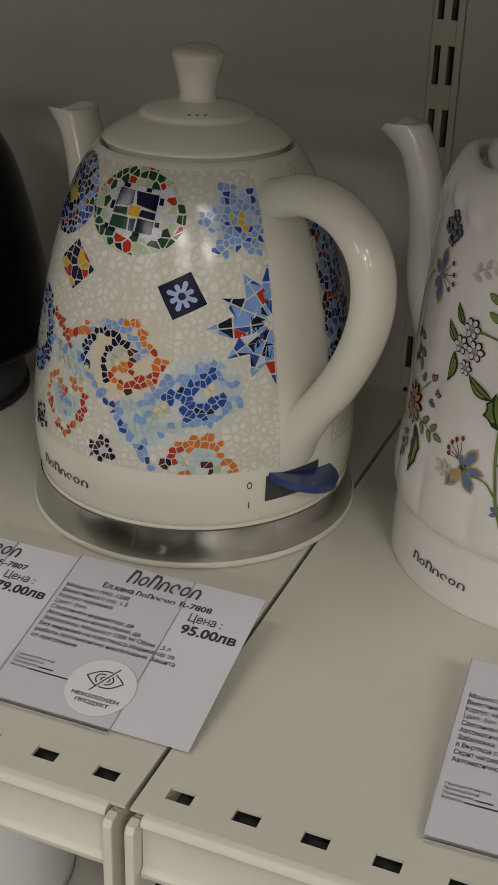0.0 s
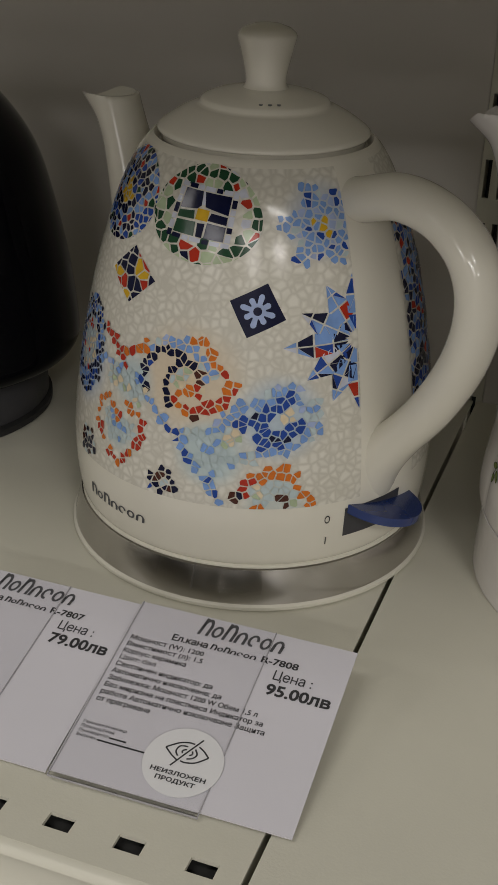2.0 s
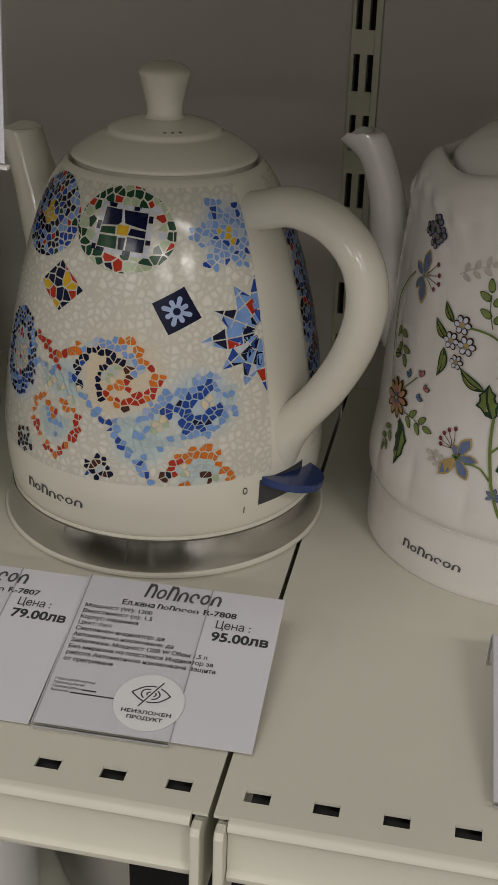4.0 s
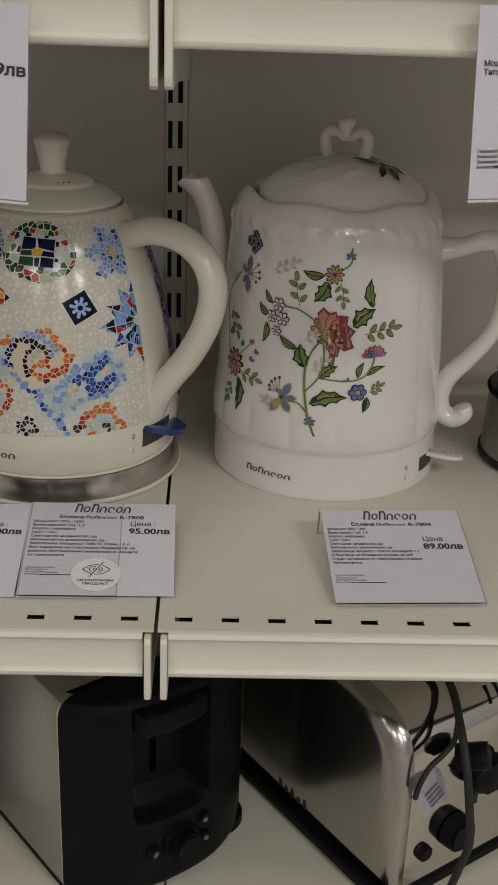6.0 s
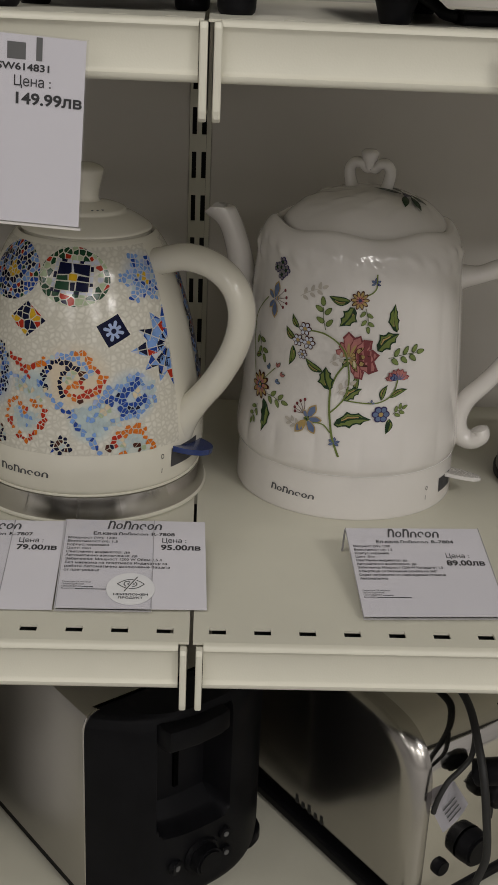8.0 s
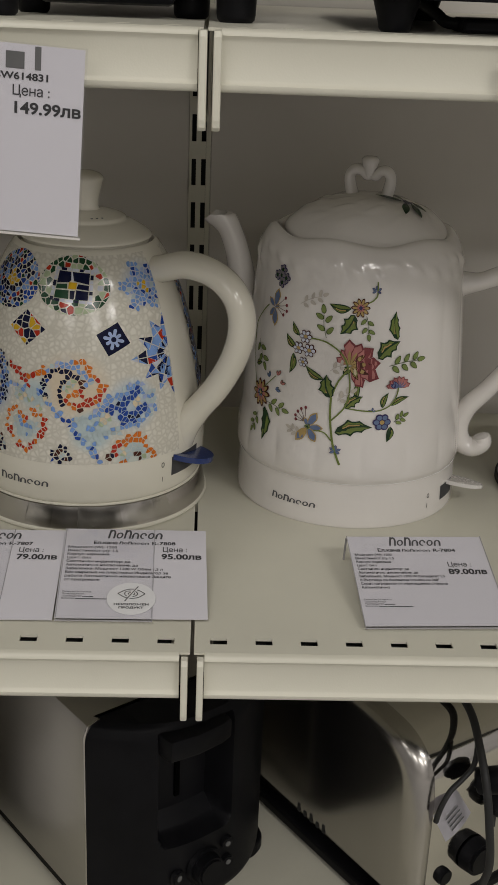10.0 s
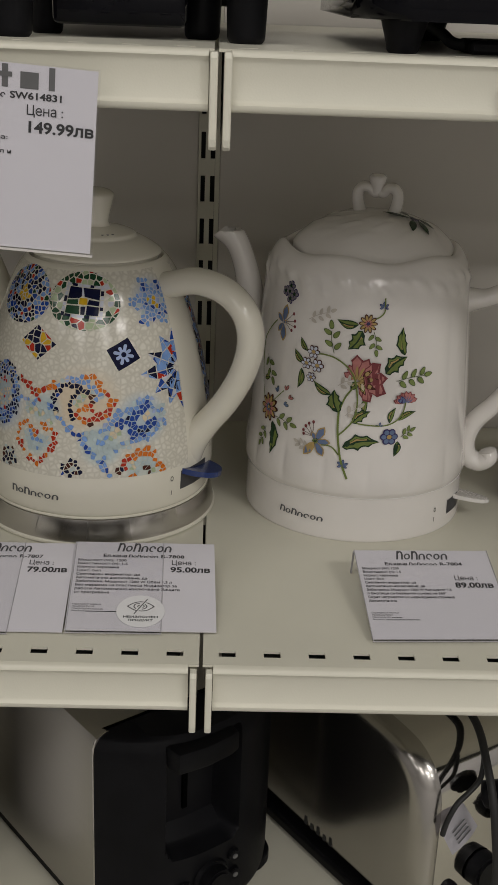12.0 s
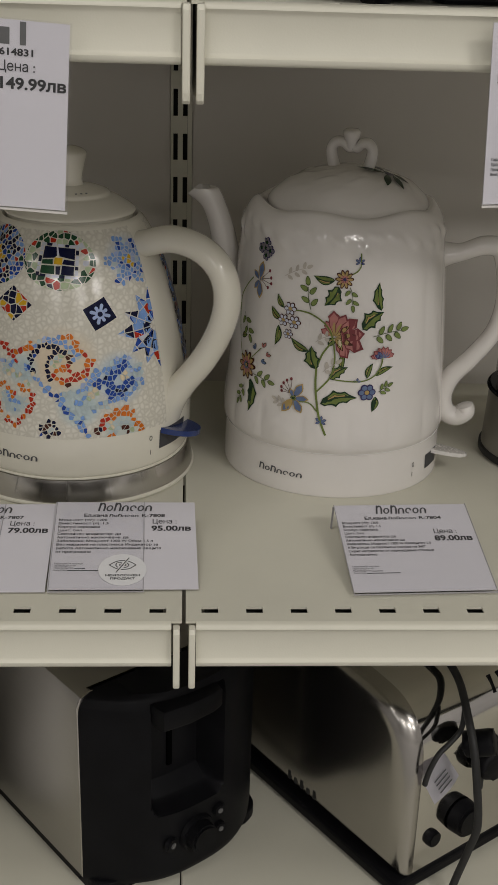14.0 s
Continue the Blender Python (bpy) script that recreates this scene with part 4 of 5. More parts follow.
        for i, (k, pts) in enumerate(sh):
            f = bm.faces.new([bm.verts.new(on_b(x, z, off + 0.00008 * min(i, 8))) for x, z in pts])
            f.material_index = keys.index(k)
        bmesh.ops.triangulate(bm, faces=bm.faces)
        me = bpy.data.meshes.new(name)
        bm.to_mesh(me)
        bm.free()
        for k in keys:
            me.materials.append(INKS[k])
        ob = new(name, me)
        ob.parent = body
        return ob

    def leaf_shapes(x, y, ang, ln, wd, dark="leafdark", light="leaf", rag=0.0):
        ln, wd = ln * 1.10, wd * 1.12
        c, s = math.cos(radians(ang)), math.sin(radians(ang))
        up, lo = [], []
        for k in range(11):
            t = k / 10
            w = wd * math.sin(math.pi * t ** 0.8) * (1 + rag * (1 if k % 3 == 1 else -0.4))
            bend = 0.10 * ln * math.sin(math.pi * t)
            up.append((t * ln, bend + w))
            lo.append((t * ln, bend - w))
        mid = [(t * ln / 10, 0.10 * ln * math.sin(math.pi * t / 10)) for t in range(11)]
        turn = lambda pts: [(x + c * a - s * b, y + s * a + c * b) for a, b in pts]
        inner = lambda f, half: [(m0[0] * 0.92 + 0.04 * ln, m0[1] + half * f * abs(e[1] - m0[1])) for m0, e in zip(mid, up)]
        shapes = [(dark, turn(up + lo[::-1][1:-1]))]
        shapes.append((light, turn(inner(0.08, -1) + inner(0.72, -1)[::-1][1:-1])))
        if wd > 5:
            shapes.append(("ochre" if light == "leaf" else light, turn(inner(0.20, 1)[2:8] + inner(0.42, 1)[2:8][::-1])))
            shapes.append((light, turn(inner(0.50, 1)[2:9] + inner(0.74, 1)[2:9][::-1])))
        return shapes

    def leaf(x, y, ang, ln, wd, dark="leafdark", light="leaf", rag=0.0):
        put("printed_leaf", leaf_shapes(x, y, ang, ln, wd, dark, light, rag))

    def stem(pts, w=1.6, key="leaf"):
        P = catmull3([(x, y, 0) for x, y in pts], 6)
        sh = []
        for a, b in zip(P, P[1:]):
            t = (b - a).normalized()
            nx, ny = -t.y * w * 0.8, t.x * w * 0.8
            sh.append((key, [(a.x - nx, a.y - ny), (b.x - nx, b.y - ny), (b.x + nx, b.y + ny), (a.x + nx, a.y + ny)]))
        put("printed_stem", sh)

    def sprig(x, y, ang, ln, n=2, size=15, key="sprig"):
        """A light twig with pairs of open leaves."""
        edge, fill = ("grey", "grey") if key == "grey" else ("olive", "sprig")
        c, s = math.cos(radians(ang)), math.sin(radians(ang))
        stem([(x, y), (x + c * ln * 0.5 - 2 * s, y + s * ln * 0.5 + 2 * c), (x + c * ln, y + s * ln)], 0.7, edge)
        spots = [(1.0, 0)] + [((i + 0.3 + 0.3 * (side > 0)) / n, side) for i in range(n) for side in (-1, 1)]
        for t, side in spots:
            px, py, a = x + c * ln * t, y + s * ln * t, radians(ang + side * 52)
            ca, sa = math.cos(a), math.sin(a)
            sh = []
            for k, f in ((edge, 1.0), (fill, 0.80)):
                pts = []
                for q in range(12):
                    w = 6.28318 * q / 12
                    u, v = size * (0.60 + 0.50 * f * math.cos(w)), size * 0.27 * f * math.sin(w) * (1 - 0.25 * math.cos(w))
                    pts.append((px + ca * u - sa * v, py + sa * u + ca * v))
                sh.append((k, pts))
            put("printed_leaf", sh)

    def blossom(x, y, r, n, petal, edge, eye, turn=0, long=1.0, eye_r=0.28, narrow=0.9):
        sh = []
        for key, q in ((edge, 1.0), (petal, 0.66)):
            for k in range(n):
                a = radians(turn + 360 * k / n)
                half = 0.60 * r * math.tan(math.pi / n) * 1.12 * q * narrow
                pts = []
                for j in range(10):
                    t = 6.28318 * j / 10
                    p, w = r * (0.58 + 0.42 * q * math.cos(t)), half * math.sin(t)
                    pts.append((x + long * (p * math.cos(a) - w * math.sin(a)), y + p * math.sin(a) + w * math.cos(a)))
                sh.append((key, pts))
        sh.append((eye, [(x + r * eye_r * math.cos(k * 0.628), y + r * eye_r * math.sin(k * 0.628)) for k in range(10)]))
        put("printed_flower", sh)

    def star_flower(x, y, r, petals, petal, edge, ragged=False, wide=1.0):
        """Pointed petals round (x, y); ragged ones are broader, with shouldered ends."""
        sh = []
        for ang, f in petals:
            for key, q in ((edge, 1.0), (petal, 0.80 if ragged else 0.74)):
                c, s = math.cos(radians(ang)), math.sin(radians(ang))
                t = 0.6 + 0.4 * q
                half = [(0.26, 0.08 * q), (0.48, 0.17 * q), (0.66 * t, 0.16 * q), (0.78 * t, 0.19 * q), (0.91 * t, 0.07 * q)] if ragged else [(0.30, 0.18 * q), (0.62, 0.24 * q), (0.80 * t, 0.17 * q)]
                half = [(a, b * wide) for a, b in half]
                pts = [(0.05, 0)] + half + [(1.0 * t, 0)] + [(a, -b) for a, b in half[::-1]]
                sh.append((key, [(x + r * f * (c * a - s * b), y + r * f * (s * a + c * b)) for a, b in pts]))
        put("printed_flower", sh)

    def berries(x, y, pts, key="rose"):
        for dx, dy in pts:
            stem([(x, y), (x + dx * 0.5 + 2, y + dy * 0.5), (x + dx, y + dy)], 0.6, "brown")
            put("printed_berry", [(key, [(x + dx + 2.6 * math.cos(k * 0.785), y + dy + 3.2 * math.sin(k * 0.785)) for k in range(8)])])

    # stems
    stem([(-9, -137), (-18, -114), (-24, -94), (-29, -64), (-31, -39), (-31, -16)], 2.3)
    stem([(-29, -59), (-16, -44), (-6, -28), (-1, -3), (-3, 23), (-10, 49), (-23, 66), (-44, 78), (-65, 82), (-82, 81)], 1.7)
    stem([(-31, -16), (-22, 11), (-8, 32)], 2.0)
    stem([(-2, -34), (17, -36), (39, -37), (56, -34), (71, -25), (80, -10), (83, 5)], 1.5)
    stem([(-26, -95), (-37, -83), (-47, -80), (-57, -81)], 1.5)
    stem([(18, 150), (28, 155), (35, 163), (36, 172), (35, 188)], 1.5)
    stem([(-215, 47), (-212, 80), (-193, 105), (-176, 121)], 1.4)
    stem([(-215, 47), (-206, 10), (-192, -25)], 1.3)
    stem([(-170, -30), (-152, -12), (-140, 0)], 1.0)
    # grey shadow sprigs
    sprig(-101, 138, 25, 44, 3, 12, "grey")
    sprig(-36, 30, 30, 26, 2, 12, "grey")
    sprig(-20, -22, 38, 26, 2, 13, "grey")
    sprig(-82, -92, 160, 18, 2, 11, "grey")
    # leaves
    leaf(-21, -80, 12, 58, 11, rag=0.28)
    leaf(-32, -18, 104, 38, 11, rag=0.25)
    leaf(-47, 12, 148, 36, 6)
    leaf(-7, -34, 38, 34, 8, rag=0.3)
    leaf(12, -16, 82, 30, 5)
    leaf(44, 56, 38, 44, 12, rag=0.3)
    leaf(77, 88, 96, 46, 8, rag=0.2)
    leaf(56, -32, 70, 27, 5)
    leaf(71, -28, 22, 33, 5)
    leaf(73, -66, 258, 26, 6)
    leaf(-8, 140, 172, 36, 7)
    leaf(-1, 130, 236, 38, 11, rag=0.3)
    leaf(-98, 82, 125, 25, 5)
    leaf(-103, 60, 138, 28, 6)
    leaf(-107, 50, 262, 35, 6)
    leaf(-164, -64, 274, 56, 9, rag=0.2)
    leaf(-200, 6, 20, 18, 5)
    leaf(-14, 26, 40, 20, 6)
    leaf(-170, -38, 200, 16, 5)
    sprig(-48, 86, 100, 40, 2, 17)
    sprig(19, 129, 280, 30, 2, 13)
    sprig(64, 43, 8, 52, 3, 17)
    sprig(78, -58, 28, 18, 2, 12)
    sprig(-198, 52, 300, 40, 2, 17)
    sprig(-157, -53, 352, 34, 2, 16)
    sprig(-181, -80, 250, 30, 2, 14)
    # flowers
    star_flower(-4, 42, 52, ((152, 0.52), (120, 0.62), (94, 0.90), (66, 0.86), (40, 0.98), (8, 1.02), (338, 1.06), (304, 0.86)), "pink", "rose", True, 1.15)
    star_flower(-4, 42, 40, ((152, 0.42), (120, 0.52), (94, 0.76), (66, 0.76), (40, 0.86), (8, 0.9), (338, 0.92), (304, 0.74)), "ochre", "brown", False, 0.55)
    star_flower(4, 40, 24, ((200, 0.5), (70, 0.7), (20, 0.9), (330, 0.9), (285, 0.7)), "cream", "leaf")
    blossom(8, 143, 17, 10, "ochre", "brown", "brown", eye_r=0.30)
    blossom(8, 143, 9, 8, "pink", "brown", "purple", eye_r=0.40)
    star_flower(34, 172, 11, ((90, 0.9), (150, 0.9), (30, 0.9), (200, 0.8), (340, 0.8)), "petalblue", "purple")
    star_flower(83, 4, 26, ((12, 0.92), (38, 0.86), (64, 0.84), (90, 0.82), (116, 0.84), (142, 0.88), (168, 0.92)), "pink", "rose", True)
    star_flower(83, 4, 19, ((22, 0.9), (50, 0.86), (78, 0.84), (104, 0.84), (130, 0.86), (158, 0.9)), "petalblue", "purple")
    blossom(57, -57, 16, 6, "petalblue", "purple", "ochre", eye_r=0.26, narrow=1.05)
    star_flower(39, -38, 8, ((80, 1.0), (160, 0.9), (20, 0.9)), "petalblue", "purple")
    star_flower(-68, -76, 32, ((62, 1.0), (112, 0.55), (2, 0.85), (302, 0.95), (236, 1.05)), "petalblue", "ochre")
    blossom(-68, -76, 6, 6, "leaf", "leafdark", "leafdark")
    star_flower(-18, -112, 12, ((85, 0.9), (150, 0.9), (25, 0.9), (205, 0.8), (335, 0.8)), "petalblue", "purple")
    for x, y, r in ((-85, 83, 12), (-97, 61, 11), (-76, 60, 12), (-86, 38, 9)):
        blossom(x, y, r * 1.05, 6, "white", "brown", "ochre", eye_r=0.30)
        blossom(x, y, r * 0.55, 5, "dusk", "purple", "ochre", eye_r=0.40)
    blossom(-176, -41, 27, 10, "ochre", "brown", "purple", long=0.9, eye_r=0.35)
    blossom(-176, -41, 19, 8, "pink", "brown", "leafdark", long=0.9, eye_r=0.35)
    blossom(-176, -41, 10, 6, "petalblue", "purple", "ochre", long=0.9, eye_r=0.3)
    star_flower(-160, 120, 34, ((82, 1.0), (276, 1.0), (235, 0.66), (140, 0.66), (20, 0.4)), "petalblue", "ochre")
    for x, y, r in ((-150, 187, 9), (-163, 176, 9), (-140, 174, 9), (-149, 165, 9), (-152, 177, 8)):
        blossom(x, y, r * 1.1, 5, "dusk", "purple", "leafdark", eye_r=0.34)
    for x, y, ang, key in ((-156, -8, 95, "petalblue"), (-137, 0, 65, "pink"), (-130, -13, 20, "pink"), (-140, -26, 0, "petalblue")):
        star_flower(x, y, 13, ((ang, 1.0), (ang + 40, 0.8)), key, "leafdark")
    berries(-76, -68, ((-6, 22), (2, 26), (-12, 16), (-16, 8), (-15, 1)))
    berries(-158, 122, ((22, 18), (26, 6), (27, -4), (20, -12)))
    # sprig on the lid
    lz = [(r, z) for r, z in lid_rows[3:]]

    def on_lid(x, y, off=0.0017):
        r = math.hypot(x, y)
        return (x, y, float(np.interp(r, [q[0] for q in lz[::-1]], [q[1] for q in lz[::-1]])) + off)

    for x, y, ang, ln in ((0.024, -0.017, 168, 0.021), (0.026, -0.018, 262, 0.019), (0.030, -0.016, 290, 0.018), (0.024, -0.012, 130, 0.012), (0.030, -0.012, 330, 0.014)):
        c, s = math.cos(radians(ang)), math.sin(radians(ang))
        bm = bmesh.new()
        up = [(t / 8 * ln, 0.0029 * math.sin(math.pi * t / 8)) for t in range(9)]
        lo = [(t / 8 * ln, -0.0029 * math.sin(math.pi * t / 8)) for t in range(7, 0, -1)]
        bm.faces.new([bm.verts.new(on_lid(x + c * a - s * b, y + s * a + c * b)) for a, b in up + lo])
        bmesh.ops.triangulate(bm, faces=bm.faces)
        part("printed_leaf", bm, INKS["leafdark"], lid)
    for x, y in ((0.026, -0.012), (0.029, -0.0135), (0.0265, -0.0155)):
        bm = bmesh.new()
        bm.faces.new([bm.verts.new(on_lid(x + 0.0024 * math.cos(k * 0.785), y + 0.0024 * math.sin(k * 0.785), 0.0012)) for k in range(8)])
        part("printed_flower", bm, INKS["purple"], lid)


floral_kettle()

# ---------------------------------------------------------------- price cards
LINES_A = ("Мощност (W): 1200", "Вместимост (л): 1.5", "Корпус: керамика", "Цвят: бял", "Светлинен индикатор: да", "Автоматично изключване: да",
           "Забележка: Мощност 1200 W Обем 1,5 л", "Без миризма на пластмаса Индикатор за", "работа Автоматично изключване Защита", "от прегряване")
WID_A = (0.34, 0.35, 0.29, 0.165, 0.44, 0.495, 0.665, 0.70, 0.72, 0.24)
LINES_B = ("Мощност (W): 1200", "Вместимост (л): 1.5", "Корпус: керамика", "Цвят: бял", "Светлинен индикатор: да", "Автоматично изключване: да",
           "Забележка: Мощност 1200 W Капацитет 1,5", "л Въртяща се безжична основа на 360°", "Скрит нагревател от неръждаема стомана", "Автоматично")
WID_B = (0.27, 0.28, 0.25, 0.14, 0.37, 0.43, 0.615, 0.57, 0.62, 0.20)


def lying_card(x, y, z, rx, rz, w, h, label, model, price, lines, widths, price_y, sleeve, feet=True, roll=0.0):
    C = thing("price_card", pose(x, y, z, rx, roll, rz), label, "price card", "price cards")
    part("card_sheet", box(0, w, 0, h, -0.0003, 0.0003), PAPER, C)
    a, b = sleeve
    part("clear_sleeve", box(a, b, -0.0022, h + 0.0004, 0.00034, 0.00050), SLEEVE, C)
    part("sleeve_back", box(a, b, -0.0022, h, -0.0011, -0.0007), SLEEVE, C)
    part("sleeve_fold", box(a, b, -0.0025, -0.0021, -0.0008, 0.0012), SLEEVE, C)
    for e0, e1 in ((a, a + 0.0004), (b - 0.0004, b)):
        part("sleeve_edge", box(e0, e1, -0.0022, h, 0.0004, 0.0009), CUT_EDGE, C)
    part("sleeve_edge", box(a, b, -0.0026, -0.0023, -0.0002, 0.0007), CUT_EDGE, C)
    # easel leg behind the card
    ln = h * math.sin(radians(rx)) + z - SHELF
    if feet:
        m = Matrix.Translation((0, h, -0.0012)) @ pose(0, 0, 0, -rx, 0, 0)
        part("easel_leg", box(a + 0.001, b - 0.001, -0.0006, 0.0004, -ln + 0.0016, 0.0, m=m @ pose(0, 0, 0, 14, 0, 0)), SLEEVE, C)
        part("easel_edge", box(a - 0.0004, a + 0.0008, -0.0008, 0.0006, -ln + 0.0016, 0.0, m=m @ pose(0, 0, 0, 14, 0, 0)), CUT_EDGE, C)
    brand_mark(C, 0.30 * w, h * 0.885, 0.39 * w, h * 0.105, ink=INK_SOFT)
    words("printed_line", "Ел.кана", C, 0.205 * w, h * 0.815, 0.165 * w, h * 0.037, bold=0.0001)
    brand_mark(C, 0.385 * w, h * 0.815, 0.21 * w, h * 0.034, ink=INK)
    words("printed_line", model, C, 0.615 * w, h * 0.815, 0.165 * w, h * 0.037, bold=0.0001)
    words("printed_line", "Цена :", C, 0.69 * w, h * price_y, 0.17 * w, h * 0.055, bold=0.00002)
    words("printed_price", price, C, 0.685 * w, h * (price_y - 0.085), 0.28 * w, h * 0.06, bold=0.00022)
    for i, (line, wd) in enumerate(zip(lines, widths)):
        words("printed_line", line, C, 0.03 * w, h * (0.765 - 0.0415 * i), wd * w, h * 0.027, bold=0.00004 if i not in (3,) else 0)
    for i, (line, wd) in enumerate((("Гаранция:24 месеца", 0.19), ("Произход:Китай", 0.145), ("Производител:", 0.13), ("Вносител:", 0.085))):
        words("printed_line", line, C, 0.03 * w, h * (0.265 - 0.024 * i), wd * w, h * 0.016, ink=INK)
    bar(C, 0.165 * w, h * (0.265 - 0.048), 0.075 * w, h * 0.008)
    bar(C, 0.122 * w, h * (0.265 - 0.072), 0.24 * w, h * 0.008)
    return C


TILT_A = 11.3
card_a = lying_card(-0.0880, 0.0365, 1.0032, TILT_A, 1.6, 0.0975, 0.0925, "white price card for the mosaic kettle in a clear sleeve", "R-7808", "95.00лв", LINES_A, WID_A, 0.735, (0.0005, 0.0620), roll=0.6)
card_l = lying_card(-0.1868, 0.0350, 1.0018, TILT_A, 0.6, 0.0975, 0.0925, "white price card for a cheaper kettle beside the mosaic kettle", "R-7807", "79.00лв", LINES_A, tuple(0.62 * q for q in WID_A), 0.735, (0.0005, 0.0625))
card_b = lying_card(0.1100, 0.0335, 1.0030, TILT_A, 2.4, 0.0950, 0.0925, "white price card for the floral kettle in a clear stand", "R-7804", "89.00лв", LINES_B, WID_B, 0.640, (-0.0002, 0.0955))


def sticker():
    S = thing("round_sticker", card_a.matrix_world @ Matrix.Translation((0.0480, 0.0185, 0.0008)), "round white sticker with a crossed-out eye on a price card", "sticker")
    R = 0.0158
    part("disc", prism([(R * math.cos(6.28318 * k / 56), R * math.sin(6.28318 * k / 56)) for k in range(56)], 0, 0.0002), STICKER, S)

    def stroke(pts, w=0.00032):
        bm = bmesh.new()
        P = catmull3([(x, y, 0.0004) for x, y in pts], 8)
        for a, b in zip(P, P[1:]):
            t = (b - a).normalized()
            n = Vector((-t.y, t.x, 0)) * w
            bm.faces.new([bm.verts.new(q) for q in (a - n, b - n, b + n, a + n)])
        part("eye_line", bm, INK, S)

    stroke([(-0.0088, 0.0045), (-0.0045, 0.0078), (-0.001, 0.0090), (0.0016, 0.0090)])
    stroke([(-0.0088, 0.0045), (-0.0055, 0.0018), (-0.0028, 0.0002)])
    stroke([(0.0088, 0.0045), (0.0048, 0.0010), (0.001, -0.0001), (-0.0012, 0.0001)])
    stroke([(0.0088, 0.0045), (0.0062, 0.0068), (0.0036, 0.0083)])
    stroke([(-0.0006, 0.0072), (-0.0036, 0.0066), (-0.0044, 0.0040), (-0.0030, 0.0020)])
    stroke([(0.0026, 0.0068), (0.0040, 0.0046), (0.0030, 0.0026), (0.0008, 0.0016)])
    stroke([(-0.0005, 0.0058), (-0.0020, 0.0048), (-0.0016, 0.0036)])
    stroke([(0.0018, 0.0056), (0.0022, 0.0042), (0.0012, 0.0034)])
    stroke([(0.0042, 0.0118), (0.0, 0.0045), (-0.0042, -0.0030)])
    words("printed_line", "НЕИЗЛОЖЕН", S, -0.0112, -0.0068, 0.0224, 0.0019, z=0.0004, bold=0.00008)
    words("printed_line", "ПРОДУКТ", S, -0.0080, -0.0100, 0.0160, 0.0019, z=0.0004, bold=0.00008)


sticker()


def hanging_card(x, w, z_top, h, lean, label):
    C = thing("hanging_price_card", pose(x, -0.0045, z_top - h, 90 - lean, 0, 0) @ pose(0, 0, 0), label, "price card", "price cards")
    part("card_sheet", box(0, w, 0.0006, h, -0.0003, 0.0003), PAPER, C)
    part("clear_sleeve", box(-0.0004, w + 0.0012, 0, h + 0.0008, 0.00034, 0.00048), SLEEVE, C)
    part("sleeve_back", box(-0.0004, w + 0.0012, 0, h + 0.0008, -0.0012, -0.0008), SLEEVE, C)
    part("sleeve_fold", box(-0.0004, w + 0.0012, -0.0010, 0.0, -0.0012, 0.0014), FROSTED, C)
    return C


cc = hanging_card(-0.1640, 0.1000, 1.3535, 0.0930, -5.0, "white price card hanging from the grill shelf edge")
cc.matrix_world = pose(-0.1635, -0.0120, 1.2635, 94, 0, 0) @ pose(0, 0, 0, 0, 0, -3.7)
for x0, w0, hh, cross in ((0.0300, 0.0030, 0.0100, True), (0.0400, 0.0085, 0.0080, False), (0.0530, 0.0030, 0.0110, True), (0.0620, 0.0090, 0.0080, False), (0.0760, 0.0030, 0.0110, False)):
    bar(cc, x0, 0.0815, w0, hh, GREY_PLASTIC, name="brand_mark")
    if cross:
        bar(cc, x0 - 0.0025, 0.0865, 0.0075, 0.0024, GREY_PLASTIC, z=0.0007, name="brand_mark")
brand_mark(cc, 0.0400, 0.0765, 0.0150, 0.0032, count=5, ink=INK)
words("printed_line", "SW614831", cc, 0.0570, 0.0765, 0.0255, 0.0034, bold=0.00012)
words("printed_line", "Цена :", cc, 0.0650, 0.0690, 0.0180, 0.0050, bold=0.00003)
words("printed_price", "149.99лв", cc, 0.0650, 0.0605, 0.0325, 0.0056, bold=0.00022)
words("printed_line", "машина:", cc, 0.0370, 0.0560, 0.0190, 0.0022, bold=0.00004)
words("printed_line", "сандвич, грил и", cc, 0.0260, 0.0490, 0.0320, 0.0022, bold=0.00004)

dd = hanging_card(0.1545, 0.1000, 1.3560, 0.0920, -3.0, "white price card for a waffle maker hanging from the shelf edge")
dd.matrix_world = pose(0.1565, -0.0090, 1.2640, 92, 0, 0) @ pose(0, 0, 0, 0, 0, 3.0)
bar(dd, 0.0300, 0.0800, 0.0080, 0.0090, INK_SOFT, name="brand_mark")
words("printed_line", "Гофретник", dd, 0.0120, 0.0735, 0.0250, 0.0035, bold=0.00012)
words("printed_line", "Мощност (W): 700", dd, 0.0035, 0.0645, 0.0300, 0.0028, bold=0.0001)
words("printed_line", "Тип: Гофретник", dd, 0.0035, 0.0605, 0.0270, 0.0028, bold=0.0001)
for i, (line, wd) in enumerate((("Гаранция:24 месеца", 0.0180), ("Произход:Китай", 0.0140), ("Производител:", 0.0120), ("Вносител:", 0.0080))):
    words("printed_line", line, dd, 0.0030, 0.0235 - 0.0026 * i, wd, 0.0016, bold=0.00005)
bar(dd, 0.0155, 0.0183, 0.0080, 0.0014)
bar(dd, 0.0115, 0.0157, 0.0100, 0.0014)

# ---------------------------------------------------------------- toasters on the lower shelf


